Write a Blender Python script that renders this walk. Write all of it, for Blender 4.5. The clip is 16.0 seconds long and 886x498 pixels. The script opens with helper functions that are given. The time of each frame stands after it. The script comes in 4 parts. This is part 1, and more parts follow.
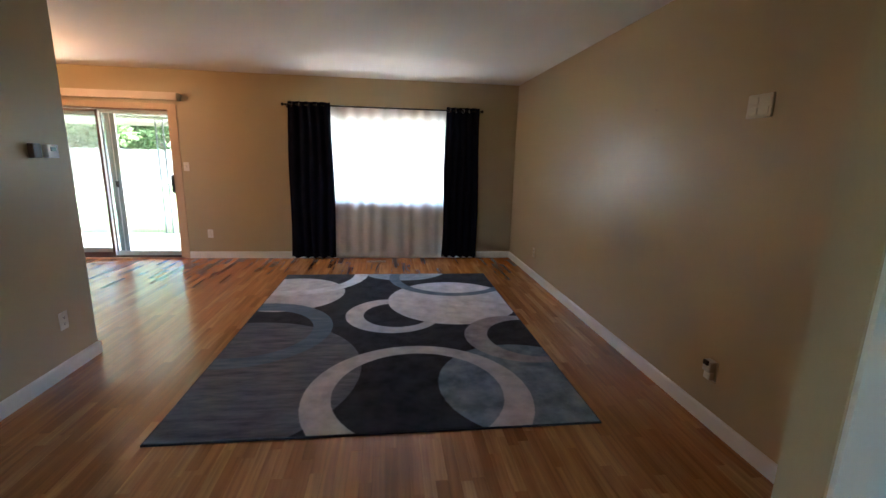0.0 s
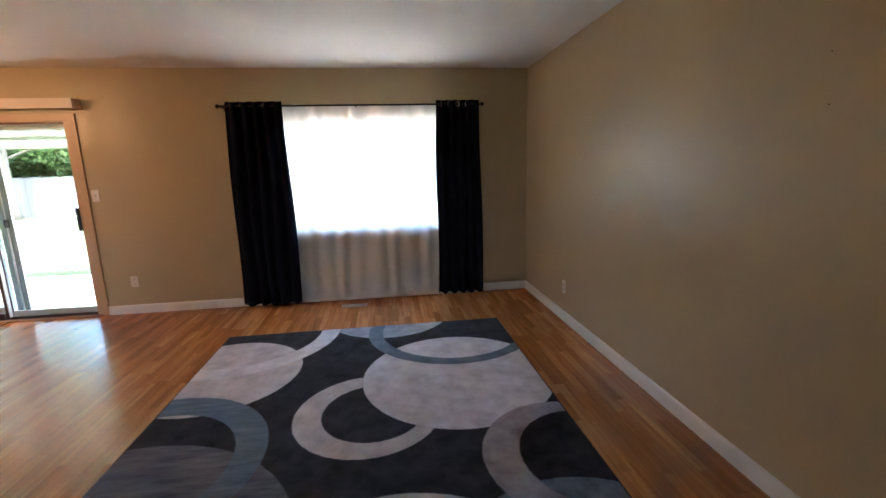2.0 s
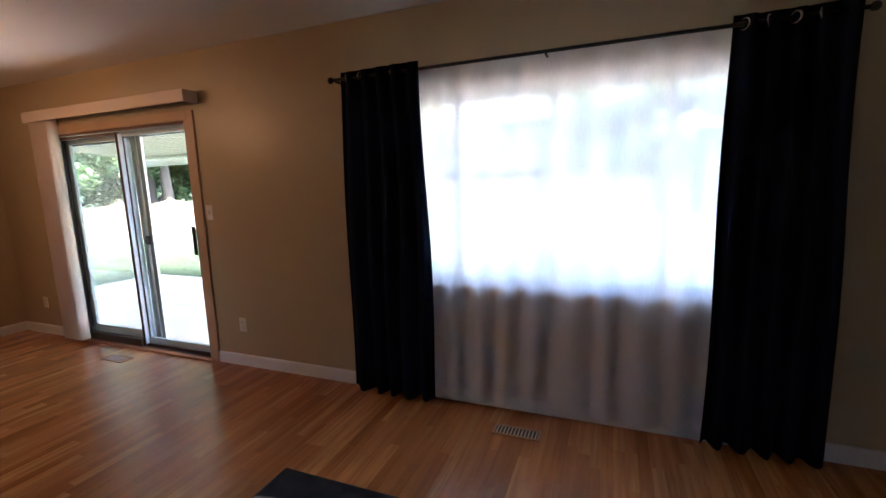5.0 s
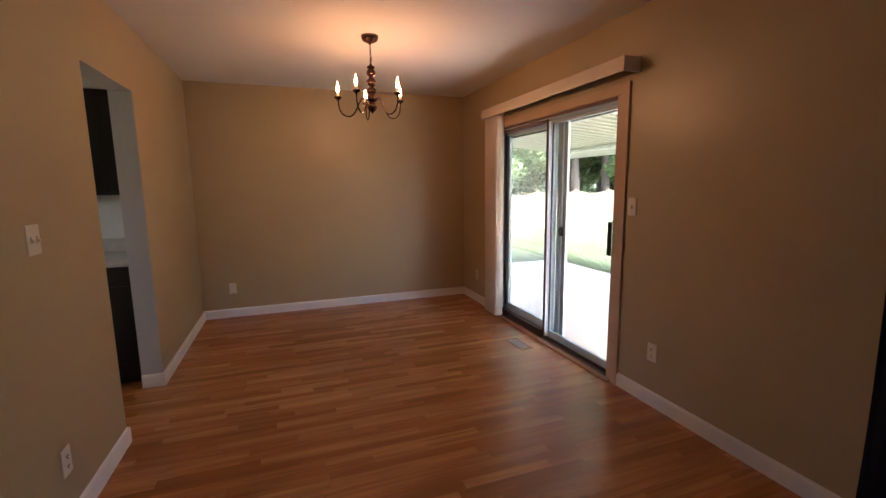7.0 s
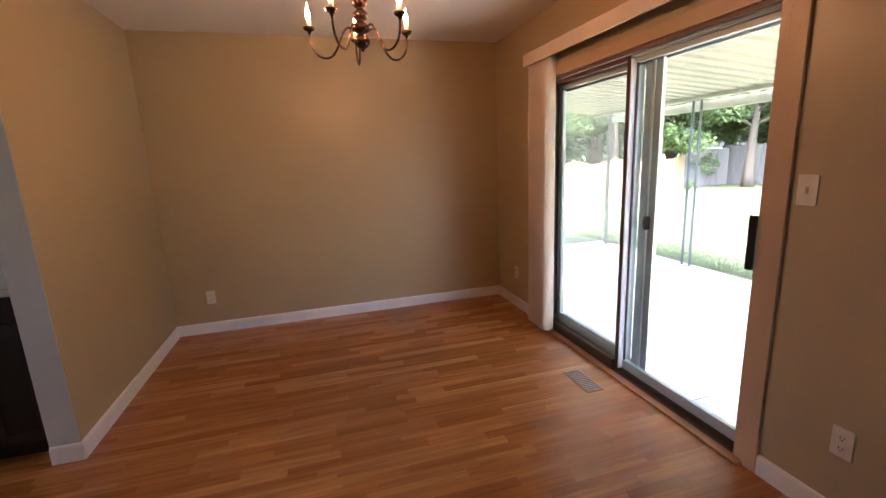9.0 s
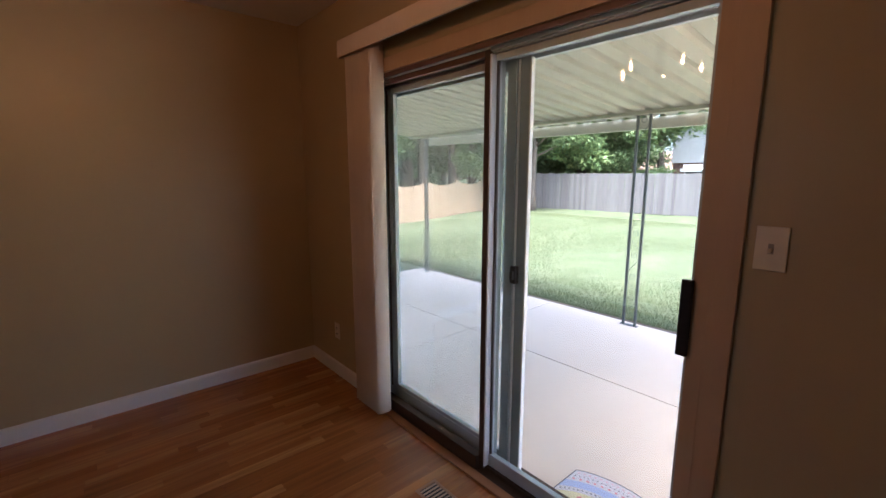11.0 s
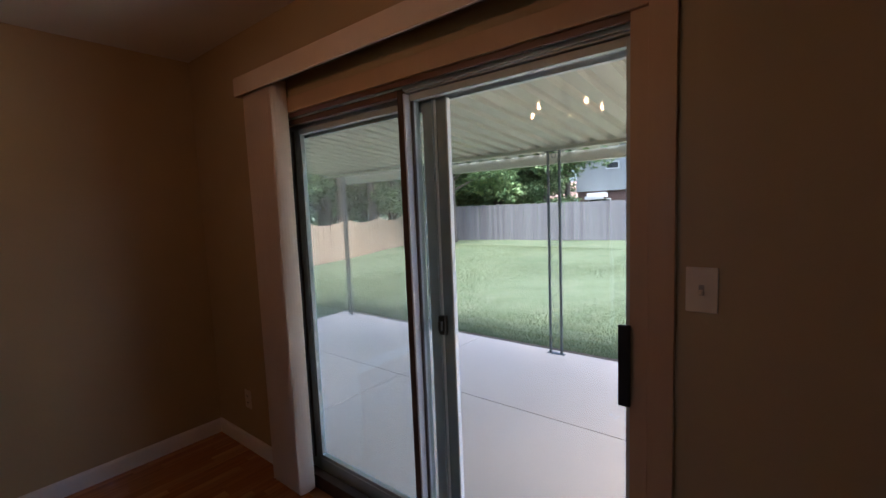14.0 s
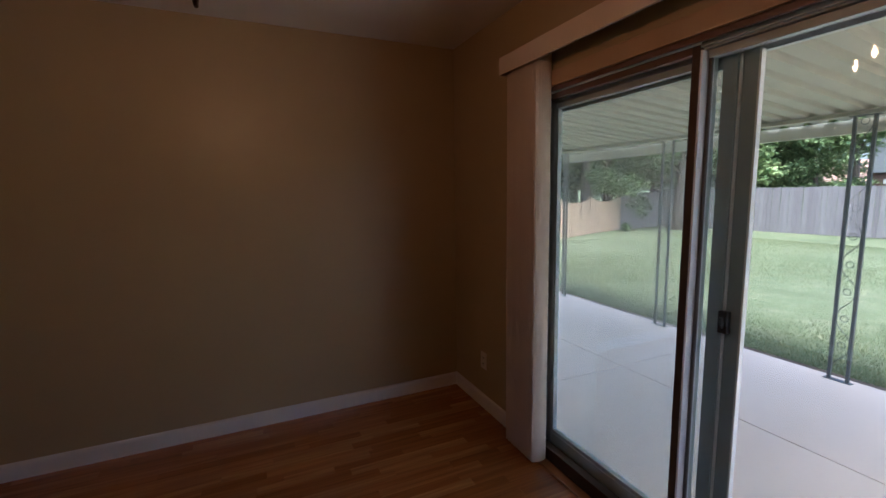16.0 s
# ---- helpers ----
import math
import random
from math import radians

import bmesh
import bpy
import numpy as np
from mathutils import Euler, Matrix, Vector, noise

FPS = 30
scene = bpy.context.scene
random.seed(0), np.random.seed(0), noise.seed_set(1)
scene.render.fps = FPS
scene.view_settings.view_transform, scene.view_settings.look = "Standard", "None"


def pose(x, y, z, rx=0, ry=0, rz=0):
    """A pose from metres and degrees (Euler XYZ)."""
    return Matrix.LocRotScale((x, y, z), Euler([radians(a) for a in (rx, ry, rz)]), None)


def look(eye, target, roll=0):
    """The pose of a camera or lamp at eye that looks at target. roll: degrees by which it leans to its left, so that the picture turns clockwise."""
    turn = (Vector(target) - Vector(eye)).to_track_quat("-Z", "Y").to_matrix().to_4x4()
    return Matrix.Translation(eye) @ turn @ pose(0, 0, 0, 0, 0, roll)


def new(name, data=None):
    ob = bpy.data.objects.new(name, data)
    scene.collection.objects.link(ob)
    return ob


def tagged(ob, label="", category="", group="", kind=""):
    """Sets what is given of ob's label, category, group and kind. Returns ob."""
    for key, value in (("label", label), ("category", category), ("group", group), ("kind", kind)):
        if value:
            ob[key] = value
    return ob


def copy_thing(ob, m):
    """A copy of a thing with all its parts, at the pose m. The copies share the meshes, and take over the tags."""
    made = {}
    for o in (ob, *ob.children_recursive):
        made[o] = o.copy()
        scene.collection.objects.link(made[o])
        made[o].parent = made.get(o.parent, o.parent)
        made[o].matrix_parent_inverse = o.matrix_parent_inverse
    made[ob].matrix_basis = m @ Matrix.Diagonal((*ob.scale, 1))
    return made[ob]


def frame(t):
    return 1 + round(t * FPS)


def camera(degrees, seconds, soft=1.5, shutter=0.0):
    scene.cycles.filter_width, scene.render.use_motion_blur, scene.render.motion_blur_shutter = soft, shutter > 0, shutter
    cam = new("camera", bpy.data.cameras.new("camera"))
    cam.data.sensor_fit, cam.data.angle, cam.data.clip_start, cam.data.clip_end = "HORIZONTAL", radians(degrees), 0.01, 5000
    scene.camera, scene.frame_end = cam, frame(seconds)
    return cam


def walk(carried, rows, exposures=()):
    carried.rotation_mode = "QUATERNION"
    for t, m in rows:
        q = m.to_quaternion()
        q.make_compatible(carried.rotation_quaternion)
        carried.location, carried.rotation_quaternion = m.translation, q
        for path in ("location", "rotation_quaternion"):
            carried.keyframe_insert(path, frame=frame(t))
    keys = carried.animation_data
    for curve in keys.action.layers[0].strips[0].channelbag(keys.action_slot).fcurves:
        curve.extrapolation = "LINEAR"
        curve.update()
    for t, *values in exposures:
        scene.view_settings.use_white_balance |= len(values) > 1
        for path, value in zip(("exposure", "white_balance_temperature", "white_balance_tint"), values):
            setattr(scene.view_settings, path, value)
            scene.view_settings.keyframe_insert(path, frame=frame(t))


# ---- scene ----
cam = camera(91.7, 16.0)
PATH = [
    (0, (0.03, -0.028, 1.434), (0.274, 1.913, 1.02), 1.5),
    (0.5, (-0.001, 0.286, 1.444), (0.256, 2.22, 1.006), 1.1),
    (1, (0.14, 0.673, 1.436), (0.242, 2.63, 1.041), 0.4),
    (1.5, (0.154, 1.01, 1.411), (0.303, 2.969, 1.035), -0.8),
    (2, (0.229, 1.38, 1.422), (0.479, 3.329, 1.048), -1.6),
    (2.5, (0.318, 1.767, 1.428), (0.477, 3.734, 1.104), -0.6),
    (3, (0.343, 2.098, 1.406), (0.539, 4.059, 1.067), 0.3),
    (3.2, (0.375, 2.23, 1.402), (0.6, 4.19, 1.076), -1.5),
    (5.3, (0.271, 3.686, 1.412), (-0.68, 5.42, 1.115), -0.6),
    (5.5, (0.179, 3.695, 1.413), (-0.92, 5.342, 1.131), 0.3),
    (6, (-0.013, 3.887, 1.407), (-1.423, 5.274, 1.109), -0.3),
    (6.5, (-0.263, 3.952, 1.411), (-1.903, 5.062, 1.129), -1.4),
    (7, (-0.437, 4.026, 1.385), (-2.301, 4.69, 1.093), -0.7),
    (7.5, (-0.635, 4.122, 1.383), (-2.551, 4.535, 0.988), 0.3),
    (8, (-0.906, 4.173, 1.384), (-2.839, 4.554, 1.042), -0.2),
    (8.2, (-1.017, 4.214, 1.4), (-2.945, 4.587, 1.021), -1.2),
    (10.3, (-2.139, 4.632, 1.411), (-3.831, 5.631, 1.039), -0.4),
    (10.5, (-2.209, 4.682, 1.415), (-3.857, 5.754, 1.047), 0.2),
    (11, (-2.363, 4.758, 1.423), (-3.852, 6.049, 1.081), 0.0),
    (11.5, (-2.447, 4.802, 1.441), (-3.766, 6.274, 1.134), -1.6),
    (12, (-2.468, 4.851, 1.451), (-3.738, 6.374, 1.19), -2.3),
    (12.5, (-2.443, 4.881, 1.455), (-3.637, 6.468, 1.22), -2.4),
    (13, (-2.422, 4.906, 1.462), (-3.561, 6.536, 1.253), -1.8),
    (13.5, (-2.435, 4.9, 1.461), (-3.588, 6.519, 1.244), -1.9),
    (14, (-2.468, 4.876, 1.467), (-3.717, 6.426, 1.273), -2.3),
    (14.5, (-2.491, 4.863, 1.469), (-3.834, 6.334, 1.294), -2.2),
    (15, (-2.531, 4.849, 1.471), (-3.993, 6.199, 1.275), -2.0),
    (15.5, (-2.586, 4.799, 1.469), (-4.237, 5.907, 1.254), -2.0),
    (16, (-2.637, 4.712, 1.45), (-4.442, 5.533, 1.192), -0.9),
]
walk(cam, [(t, look(eye, target, roll)) for t, eye, target, roll in PATH],
     [(0.0, 5.45, 5500, 4), (3.2, 5.5, 5350, 5), (5.5, 4.05, 5250, 15), (6.5, 3.9, 5550, 17), (7.5, 4.8, 5900, 18), (8.2, 4.85, 5800, 17), (10.5, 3.7, 5700, 18), (11.0, 3.3, 5600, 17), (12.0, 2.65, 5350, 16), (14.5, 2.6, 5350, 16), (16.0, 2.65, 5350, 16)])

# ---- world and light ----
world = bpy.data.worlds.new("world")
scene.world = world
world.use_nodes = True
wn = world.node_tree
sky = wn.nodes.new("ShaderNodeTexSky")
sky.sky_type = "NISHITA"
sky.sun_disc = False
sky.sun_elevation = radians(62)
sky.sun_rotation = radians(115)
sky.dust_density = 5.0
sky.air_density = 0.8
wn.links.new(sky.outputs[0], wn.nodes["Background"].inputs[0])
wn.nodes["Background"].inputs[1].default_value = 0.15

sun_data = bpy.data.lights.new("sun", "SUN")
sun_data.energy = 1.1
sun_data.angle = radians(24)
sun_data.color = (1.0, 0.97, 0.92)
sun = new("sun", sun_data)
sun.matrix_world = look((4, 5, 30), (-9, 11.0, 0))


# ---- materials ----
def material(name):
    m = bpy.data.materials.new(name)
    m.use_nodes = True
    nt = m.node_tree
    return m, nt, nt.nodes["Principled BSDF"]


def math_node(nt, op, a, b=None, c=None):
    n = nt.nodes.new("ShaderNodeMath")
    n.operation = op
    for i, v in enumerate((a, b, c)):
        if v is None:
            continue
        if isinstance(v, (int, float)):
            n.inputs[i].default_value = v
        else:
            nt.links.new(v, n.inputs[i])
    return n.outputs[0]


def mix_colour(nt, fac, a, b, blend="MIX"):
    n = nt.nodes.new("ShaderNodeMix")
    n.data_type = "RGBA"
    n.blend_type = blend
    for sock, v in ((n.inputs[0], fac), (n.inputs[6], a), (n.inputs[7], b)):
        if isinstance(v, (int, float)):
            sock.default_value = v
        elif isinstance(v, tuple):
            sock.default_value = (*v, 1.0)
        else:
            nt.links.new(v, sock)
    return n.outputs[2]


def coords(nt, scale=(1, 1, 1), kind="position"):
    if kind == "position":
        src = nt.nodes.new("ShaderNodeNewGeometry").outputs["Position"]
    else:
        src = nt.nodes.new("ShaderNodeTexCoord").outputs["Object"]
    mp = nt.nodes.new("ShaderNodeMapping")
    mp.inputs["Scale"].default_value = scale
    nt.links.new(src, mp.inputs["Vector"])
    return mp.outputs[0]


def noise_node(nt, vec, scale, detail=4.0, rough=0.55):
    n = nt.nodes.new("ShaderNodeTexNoise")
    n.inputs["Scale"].default_value = scale
    n.inputs["Detail"].default_value = detail
    n.inputs["Roughness"].default_value = rough
    nt.links.new(vec, n.inputs["Vector"])
    return n.outputs["Fac"]


def remap(nt, v, a, b, c=0.0, d=1.0):
    n = nt.nodes.new("ShaderNodeMapRange")
    for i, x in enumerate((a, b, c, d)):
        n.inputs[i + 1].default_value = x
    nt.links.new(v, n.inputs[0])
    return n.outputs[0]


def bump(nt, bsdf, height, strength, distance):
    n = nt.nodes.new("ShaderNodeBump")
    n.inputs["Strength"].default_value = strength
    n.inputs["Distance"].default_value = distance
    nt.links.new(height, n.inputs["Height"])
    nt.links.new(n.outputs[0], bsdf.inputs["Normal"])


def surface(name, base, rough=0.5, metal=0.0, vary=0.08, big=1.5, fine=60.0, relief=0.1, depth=0.001,
            spec=0.5, stretch=(1, 1, 1), tint=None, rough_vary=0.08):
    """A painted or raw surface with blotches, fine grain, uneven gloss and relief."""
    m, nt, b = material(name)
    v = coords(nt, stretch)
    n1 = noise_node(nt, v, big, 5.0)
    n2 = noise_node(nt, v, fine, 3.0)
    dark = tuple(c * (1 - vary * 2) for c in base)
    light = tint or tuple(min(1.0, c * (1 + vary)) for c in base)
    c = mix_colour(nt, remap(nt, n1, 0.3, 0.7), dark, light)
    c = mix_colour(nt, remap(nt, n2, 0.3, 0.7, 0.0, vary * 2), c, tuple(x * 0.7 for x in base))
    nt.links.new(c, b.inputs["Base Color"])
    nt.links.new(remap(nt, n1, 0.25, 0.75, rough - rough_vary, rough + rough_vary), b.inputs["Roughness"])
    b.inputs["Metallic"].default_value = metal
    b.inputs["Specular IOR Level"].default_value = spec
    if relief:
        bump(nt, b, n2, relief, depth)
    return m


def emitter(name, colour, strength):
    m, nt, b = material(name)
    b.inputs["Base Color"].default_value = (*colour, 1)
    b.inputs["Emission Color"].default_value = (*colour, 1)
    b.inputs["Emission Strength"].default_value = strength
    return m


def glass(name, tint, gloss=1.0):
    """A thin clear pane: it lets light straight through and mirrors at its Fresnel share."""
    m, nt, b = material(name)
    nt.nodes.remove(b)
    out = nt.nodes["Material Output"]
    tr = nt.nodes.new("ShaderNodeBsdfTransparent")
    tr.inputs[0].default_value = (*tint, 1)
    gl = nt.nodes.new("ShaderNodeBsdfGlossy")
    gl.inputs["Roughness"].default_value = 0.0
    lw = nt.nodes.new("ShaderNodeLayerWeight")
    lw.inputs[0].default_value = 0.5
    share = math_node(nt, "MULTIPLY_ADD", math_node(nt, "POWER", lw.outputs["Facing"], 5.0), 0.9, 0.04)
    mx = nt.nodes.new("ShaderNodeMixShader")
    nt.links.new(math_node(nt, "MULTIPLY", share, gloss), mx.inputs[0])
    nt.links.new(tr.outputs[0], mx.inputs[1])
    nt.links.new(gl.outputs[0], mx.inputs[2])
    nt.links.new(mx.outputs[0], out.inputs[0])
    return m


def veil(name, colour, open_share, through_share=0.55):
    """Thin woven cloth or mesh: part open, part cloth that glows when lit from behind."""
    m, nt, b = material(name)
    nt.nodes.remove(b)
    out = nt.nodes["Material Output"]
    tr = nt.nodes.new("ShaderNodeBsdfTransparent")
    di = nt.nodes.new("ShaderNodeBsdfDiffuse")
    tl = nt.nodes.new("ShaderNodeBsdfTranslucent")
    v = coords(nt, (1, 1, 0.15))
    n = noise_node(nt, v, 160.0, 2.0)
    c = mix_colour(nt, n, tuple(x * 0.93 for x in colour), colour)
    nt.links.new(c, di.inputs[0])
    nt.links.new(c, tl.inputs[0])
    cloth = nt.nodes.new("ShaderNodeMixShader")
    cloth.inputs[0].default_value = through_share
    nt.links.new(di.outputs[0], cloth.inputs[1])
    nt.links.new(tl.outputs[0], cloth.inputs[2])
    mx = nt.nodes.new("ShaderNodeMixShader")
    nt.links.new(remap(nt, n, 0.2, 0.8, 1 - open_share - 0.03, 1 - open_share + 0.03), mx.inputs[0])
    nt.links.new(tr.outputs[0], mx.inputs[1])
    nt.links.new(cloth.outputs[0], mx.inputs[2])
    nt.links.new(mx.outputs[0], out.inputs[0])
    return m


def oak_floor():
    m, nt, b = material("oak_floor")
    info = nt.nodes.new("ShaderNodeObjectInfo").outputs["Random"]
    isl = nt.nodes.new("ShaderNodeNewGeometry").outputs["Random Per Island"]
    r = math_node(nt, "FRACT", math_node(nt, "MULTIPLY_ADD", info, 7.31, isl))
    r2 = math_node(nt, "FRACT", math_node(nt, "MULTIPLY", r, 13.7))
    pos = nt.nodes.new("ShaderNodeNewGeometry").outputs["Position"]
    comb = nt.nodes.new("ShaderNodeCombineXYZ")
    nt.links.new(math_node(nt, "MULTIPLY", r, 31.0), comb.inputs[0])
    nt.links.new(math_node(nt, "MULTIPLY", r2, 17.0), comb.inputs[1])
    add = nt.nodes.new("ShaderNodeVectorMath")
    nt.links.new(pos, add.inputs[0])
    nt.links.new(comb.outputs[0], add.inputs[1])
    mp = nt.nodes.new("ShaderNodeMapping")
    mp.inputs["Scale"].default_value = (1.0, 0.045, 1.0)
    nt.links.new(add.outputs[0], mp.inputs[0])
    grain = noise_node(nt, mp.outputs[0], 62.0, 3.0, 0.55)
    broad = noise_node(nt, mp.outputs[0], 26.0, 2.0, 0.5)
    ramp = nt.nodes.new("ShaderNodeValToRGB")
    stops = ((0.0, (0.31, 0.108, 0.026)), (0.3, (0.41, 0.150, 0.037)), (0.65, (0.48, 0.185, 0.048)), (1.0, (0.58, 0.255, 0.074)))
    el = ramp.color_ramp.elements
    while len(el) < len(stops):
        el.new(0.5)
    for e, (p, c) in zip(el, stops):
        e.position, e.color = p, (*c, 1)
    nt.links.new(r, ramp.inputs[0])
    c = mix_colour(nt, remap(nt, broad, 0.38, 0.66, 0.0, 0.48), ramp.outputs[0], (0.2, 0.066, 0.019))
    c = mix_colour(nt, remap(nt, grain, 0.45, 0.7, 0.0, 0.40), c, (0.15, 0.048, 0.015))
    nt.links.new(c, b.inputs["Base Color"])
    rough = math_node(nt, "MULTIPLY_ADD", broad, 0.05, 0.235)
    nt.links.new(rough, b.inputs["Roughness"])
    b.inputs["Specular IOR Level"].default_value = 0.5
    b.inputs["Coat Weight"].default_value = 0.3
    b.inputs["Coat Roughness"].default_value = 0.17
    bump(nt, b, broad, 0.008, 0.0003)
    return m


def rug_weave():
    """Charcoal pile with overlapping discs and rings woven in, in the rug's own metres."""
    m, nt, b = material("rug_weave")
    tc = nt.nodes.new("ShaderNodeTexCoord").outputs["Object"]
    sep = nt.nodes.new("ShaderNodeSeparateXYZ")
    nt.links.new(tc, sep.inputs[0])
    wob = noise_node(nt, tc, 55.0, 2.0)

    def dist(cx, cy):
        dx = math_node(nt, "SUBTRACT", sep.outputs[0], cx)
        dy = math_node(nt, "SUBTRACT", sep.outputs[1], cy)
        d = math_node(nt, "SQRT", math_node(nt, "ADD", math_node(nt, "MULTIPLY", dx, dx), math_node(nt, "MULTIPLY", dy, dy)))
        return math_node(nt, "MULTIPLY_ADD", wob, 0.012, d)

    def inside(cx, cy, r):
        return remap(nt, dist(cx, cy), r + 0.004 + 0.006, r - 0.004 + 0.006)

    def ring(co, ro, ci, ri):
        return math_node(nt, "MULTIPLY", inside(*co, ro), math_node(nt, "SUBTRACT", 1.0, inside(*ci, ri)))

    stretch = nt.nodes.new("ShaderNodeMapping")
    stretch.inputs["Scale"].default_value = (1.0, 5.0, 1.0)
    nt.links.new(tc, stretch.inputs[0])
    streak = remap(nt, noise_node(nt, stretch.outputs[0], 3.5, 5.0, 0.7), 0.3, 0.7)
    cloud = remap(nt, noise_node(nt, tc, 7.0, 5.0, 0.6), 0.32, 0.68)
    charcoal = mix_colour(nt, cloud, (0.009, 0.009, 0.011), (0.042, 0.040, 0.044))
    white = mix_colour(nt, cloud, (0.50, 0.47, 0.48), (0.78, 0.74, 0.75))
    ivory = mix_colour(nt, cloud, (0.42, 0.38, 0.38), (0.66, 0.60, 0.59))
    blush = mix_colour(nt, cloud, (0.24, 0.21, 0.22), (0.46, 0.41, 0.41))
    slate = mix_colour(nt, streak, (0.065, 0.074, 0.095), (0.22, 0.205, 0.22))
    blue = mix_colour(nt, streak, (0.07, 0.11, 0.16), (0.20, 0.24, 0.29))
    mist = mix_colour(nt, cloud, (0.10, 0.13, 0.16), (0.28, 0.32, 0.36))
    c = charcoal
    c = mix_colour(nt, inside(0.192, 1.837, 0.558), c, mix_colour(nt, cloud, (0.20, 0.23, 0.27), (0.42, 0.43, 0.46)))
    c = mix_colour(nt, inside(-1.010, 0.839, 0.556), c, ivory)
    c = mix_colour(nt, ring((-1.055, 1.57), 0.812, (-1.035, 1.552), 0.63), c, white)
    c = mix_colour(nt, inside(-1.076, -0.880, 0.904), c, slate)
    c = mix_colour(nt, inside(0.653, 0.537, 0.650), c, white)
    c = mix_colour(nt, ring((0.725, 1.39), 0.712, (0.737, 1.386), 0.603), c, mix_colour(nt, cloud, (0.09, 0.12, 0.16), (0.19, 0.23, 0.27)))
    c = mix_colour(nt, inside(0.919, -1.136, 0.589), c, mist)
    c = mix_colour(nt, ring((-1.125, -0.145), 0.668, (-1.10, -0.165), 0.485), c, blue)
    c9 = ring((0.056, 0.166), 0.433, (0.087, 0.163), 0.304)
    c9 = math_node(nt, "MULTIPLY", c9, math_node(nt, "SUBTRACT", 1.0, inside(0.653, 0.537, 0.650)))
    c = mix_colour(nt, c9, c, ivory)
    c = mix_colour(nt, ring((1.097, -0.392), 0.468, (1.185, -0.402), 0.369), c, blush)
    c = mix_colour(nt, ring((0.196, -1.225), 0.697, (0.198, -1.185), 0.528), c, ivory)
    pile = noise_node(nt, tc, 420.0, 2.0)
    c = mix_colour(nt, remap(nt, pile, 0.3, 0.75, 0.0, 0.22), c, (0.02, 0.02, 0.023))
    nt.links.new(c, b.inputs["Base Color"])
    b.inputs["Roughness"].default_value = 0.95
    b.inputs["Specular IOR Level"].default_value = 0.1
    b.inputs["Sheen Weight"].default_value = 0.05
    b.inputs["Sheen Roughness"].default_value = 0.5
    bump(nt, b, math_node(nt, "ADD", pile, math_node(nt, "MULTIPLY", cloud, 0.4)), 0.5, 0.004)
    return m


WALL = surface("tan_wall_paint", (0.430, 0.333, 0.188), 0.37, vary=0.035, big=0.9, fine=220.0, relief=0.12, depth=0.0006, rough_vary=0.05)
JAMB = surface("grey_wall_paint", (0.52, 0.50, 0.47), 0.5, vary=0.03, fine=200.0, relief=0.1, depth=0.0006)
CEIL = surface("ceiling_paint", (0.72, 0.70, 0.67), 0.85, vary=0.03, big=0.7, fine=130.0, relief=0.35, depth=0.002)
TRIM = surface("white_trim_paint", (0.74, 0.72, 0.69), 0.38, vary=0.03, big=4.0, fine=90.0, relief=0.05)
CASING = surface("tan_gloss_paint", (0.50, 0.34, 0.205), 0.36, vary=0.05, big=3.0, fine=80.0, relief=0.08, stretch=(1, 1, 0.2))
BLIND = surface("vinyl_blind", (0.66, 0.54, 0.43), 0.5, vary=0.04, big=3.0, fine=90.0, relief=0.06)
PLATE = surface("almond_plastic", (0.72, 0.67, 0.58), 0.35, vary=0.03, big=20.0, fine=150.0, relief=0.02)
SLOT = surface("dark_slot", (0.10, 0.09, 0.08), 0.6, vary=0.05, relief=0)
OAK = oak_floor()
SUBFLOOR = surface("floor_joint", (0.07, 0.03, 0.014), 0.7, vary=0.1)
RUG = rug_weave()
RUGBACK = surface("rug_binding", (0.02, 0.02, 0.023), 0.95, vary=0.1, fine=300.0, relief=0.3)
NAVY = surface("navy_blackout_cloth", (0.009, 0.012, 0.025), 0.92, vary=0.1, big=5.0, fine=400.0, relief=0.25, spec=0.04)
SHEER = veil("white_voile", (0.90, 0.89, 0.93), 0.29, 0.32)
SCREEN = veil("insect_screen", (0.66, 0.71, 0.69), 0.78)
BLACK = surface("black_metal", (0.013, 0.012, 0.012), 0.42, metal=0.4, vary=0.1, fine=120.0, relief=0.05)
CHROME = surface("grommet_nickel", (0.6, 0.6, 0.62), 0.25, metal=1.0, vary=0.05, relief=0)
ALU = surface("brushed_aluminium", (0.52, 0.54, 0.57), 0.38, metal=0.75, vary=0.05, big=3.0, fine=160.0, relief=0.06, stretch=(1, 1, 0.1))
ALUPAINT = surface("pale_aluminium", (0.46, 0.52, 0.52), 0.42, metal=0.1, vary=0.05, big=3.0, fine=140.0, relief=0.05, stretch=(1, 1, 0.2))
# pale aluminium darkened to grey-green: shade behind the glass put into the colour
ALUSHADE = surface("shaded_aluminium", (0.29, 0.34, 0.34), 0.45, metal=0.3, vary=0.06, big=3.0, fine=140.0, relief=0.05, stretch=(1, 1, 0.2))
# lighter, bluer copy of the aluminium: reflected daylight is in the base colour
LITALU = surface("daylit_aluminium", (0.74, 0.77, 0.82), 0.3, metal=0.1, vary=0.04, big=3.0, fine=160.0, relief=0.04, stretch=(1, 1, 0.1))
DARKTRIM = surface("brown_stained_trim", (0.15, 0.075, 0.045), 0.4, vary=0.12, big=4.0, fine=70.0, relief=0.1, stretch=(1, 1, 0.08))
BRONZE = surface("bronze_anodised", (0.075, 0.045, 0.03), 0.45, metal=0.35, vary=0.1, big=4.0, fine=130.0, relief=0.05)
GLASS = glass("clear_pane", (0.93, 0.96, 0.94))
COPPER = surface("antique_bronze", (0.065, 0.036, 0.026), 0.24, metal=0.95, vary=0.12, big=14.0, fine=140.0, relief=0.04)
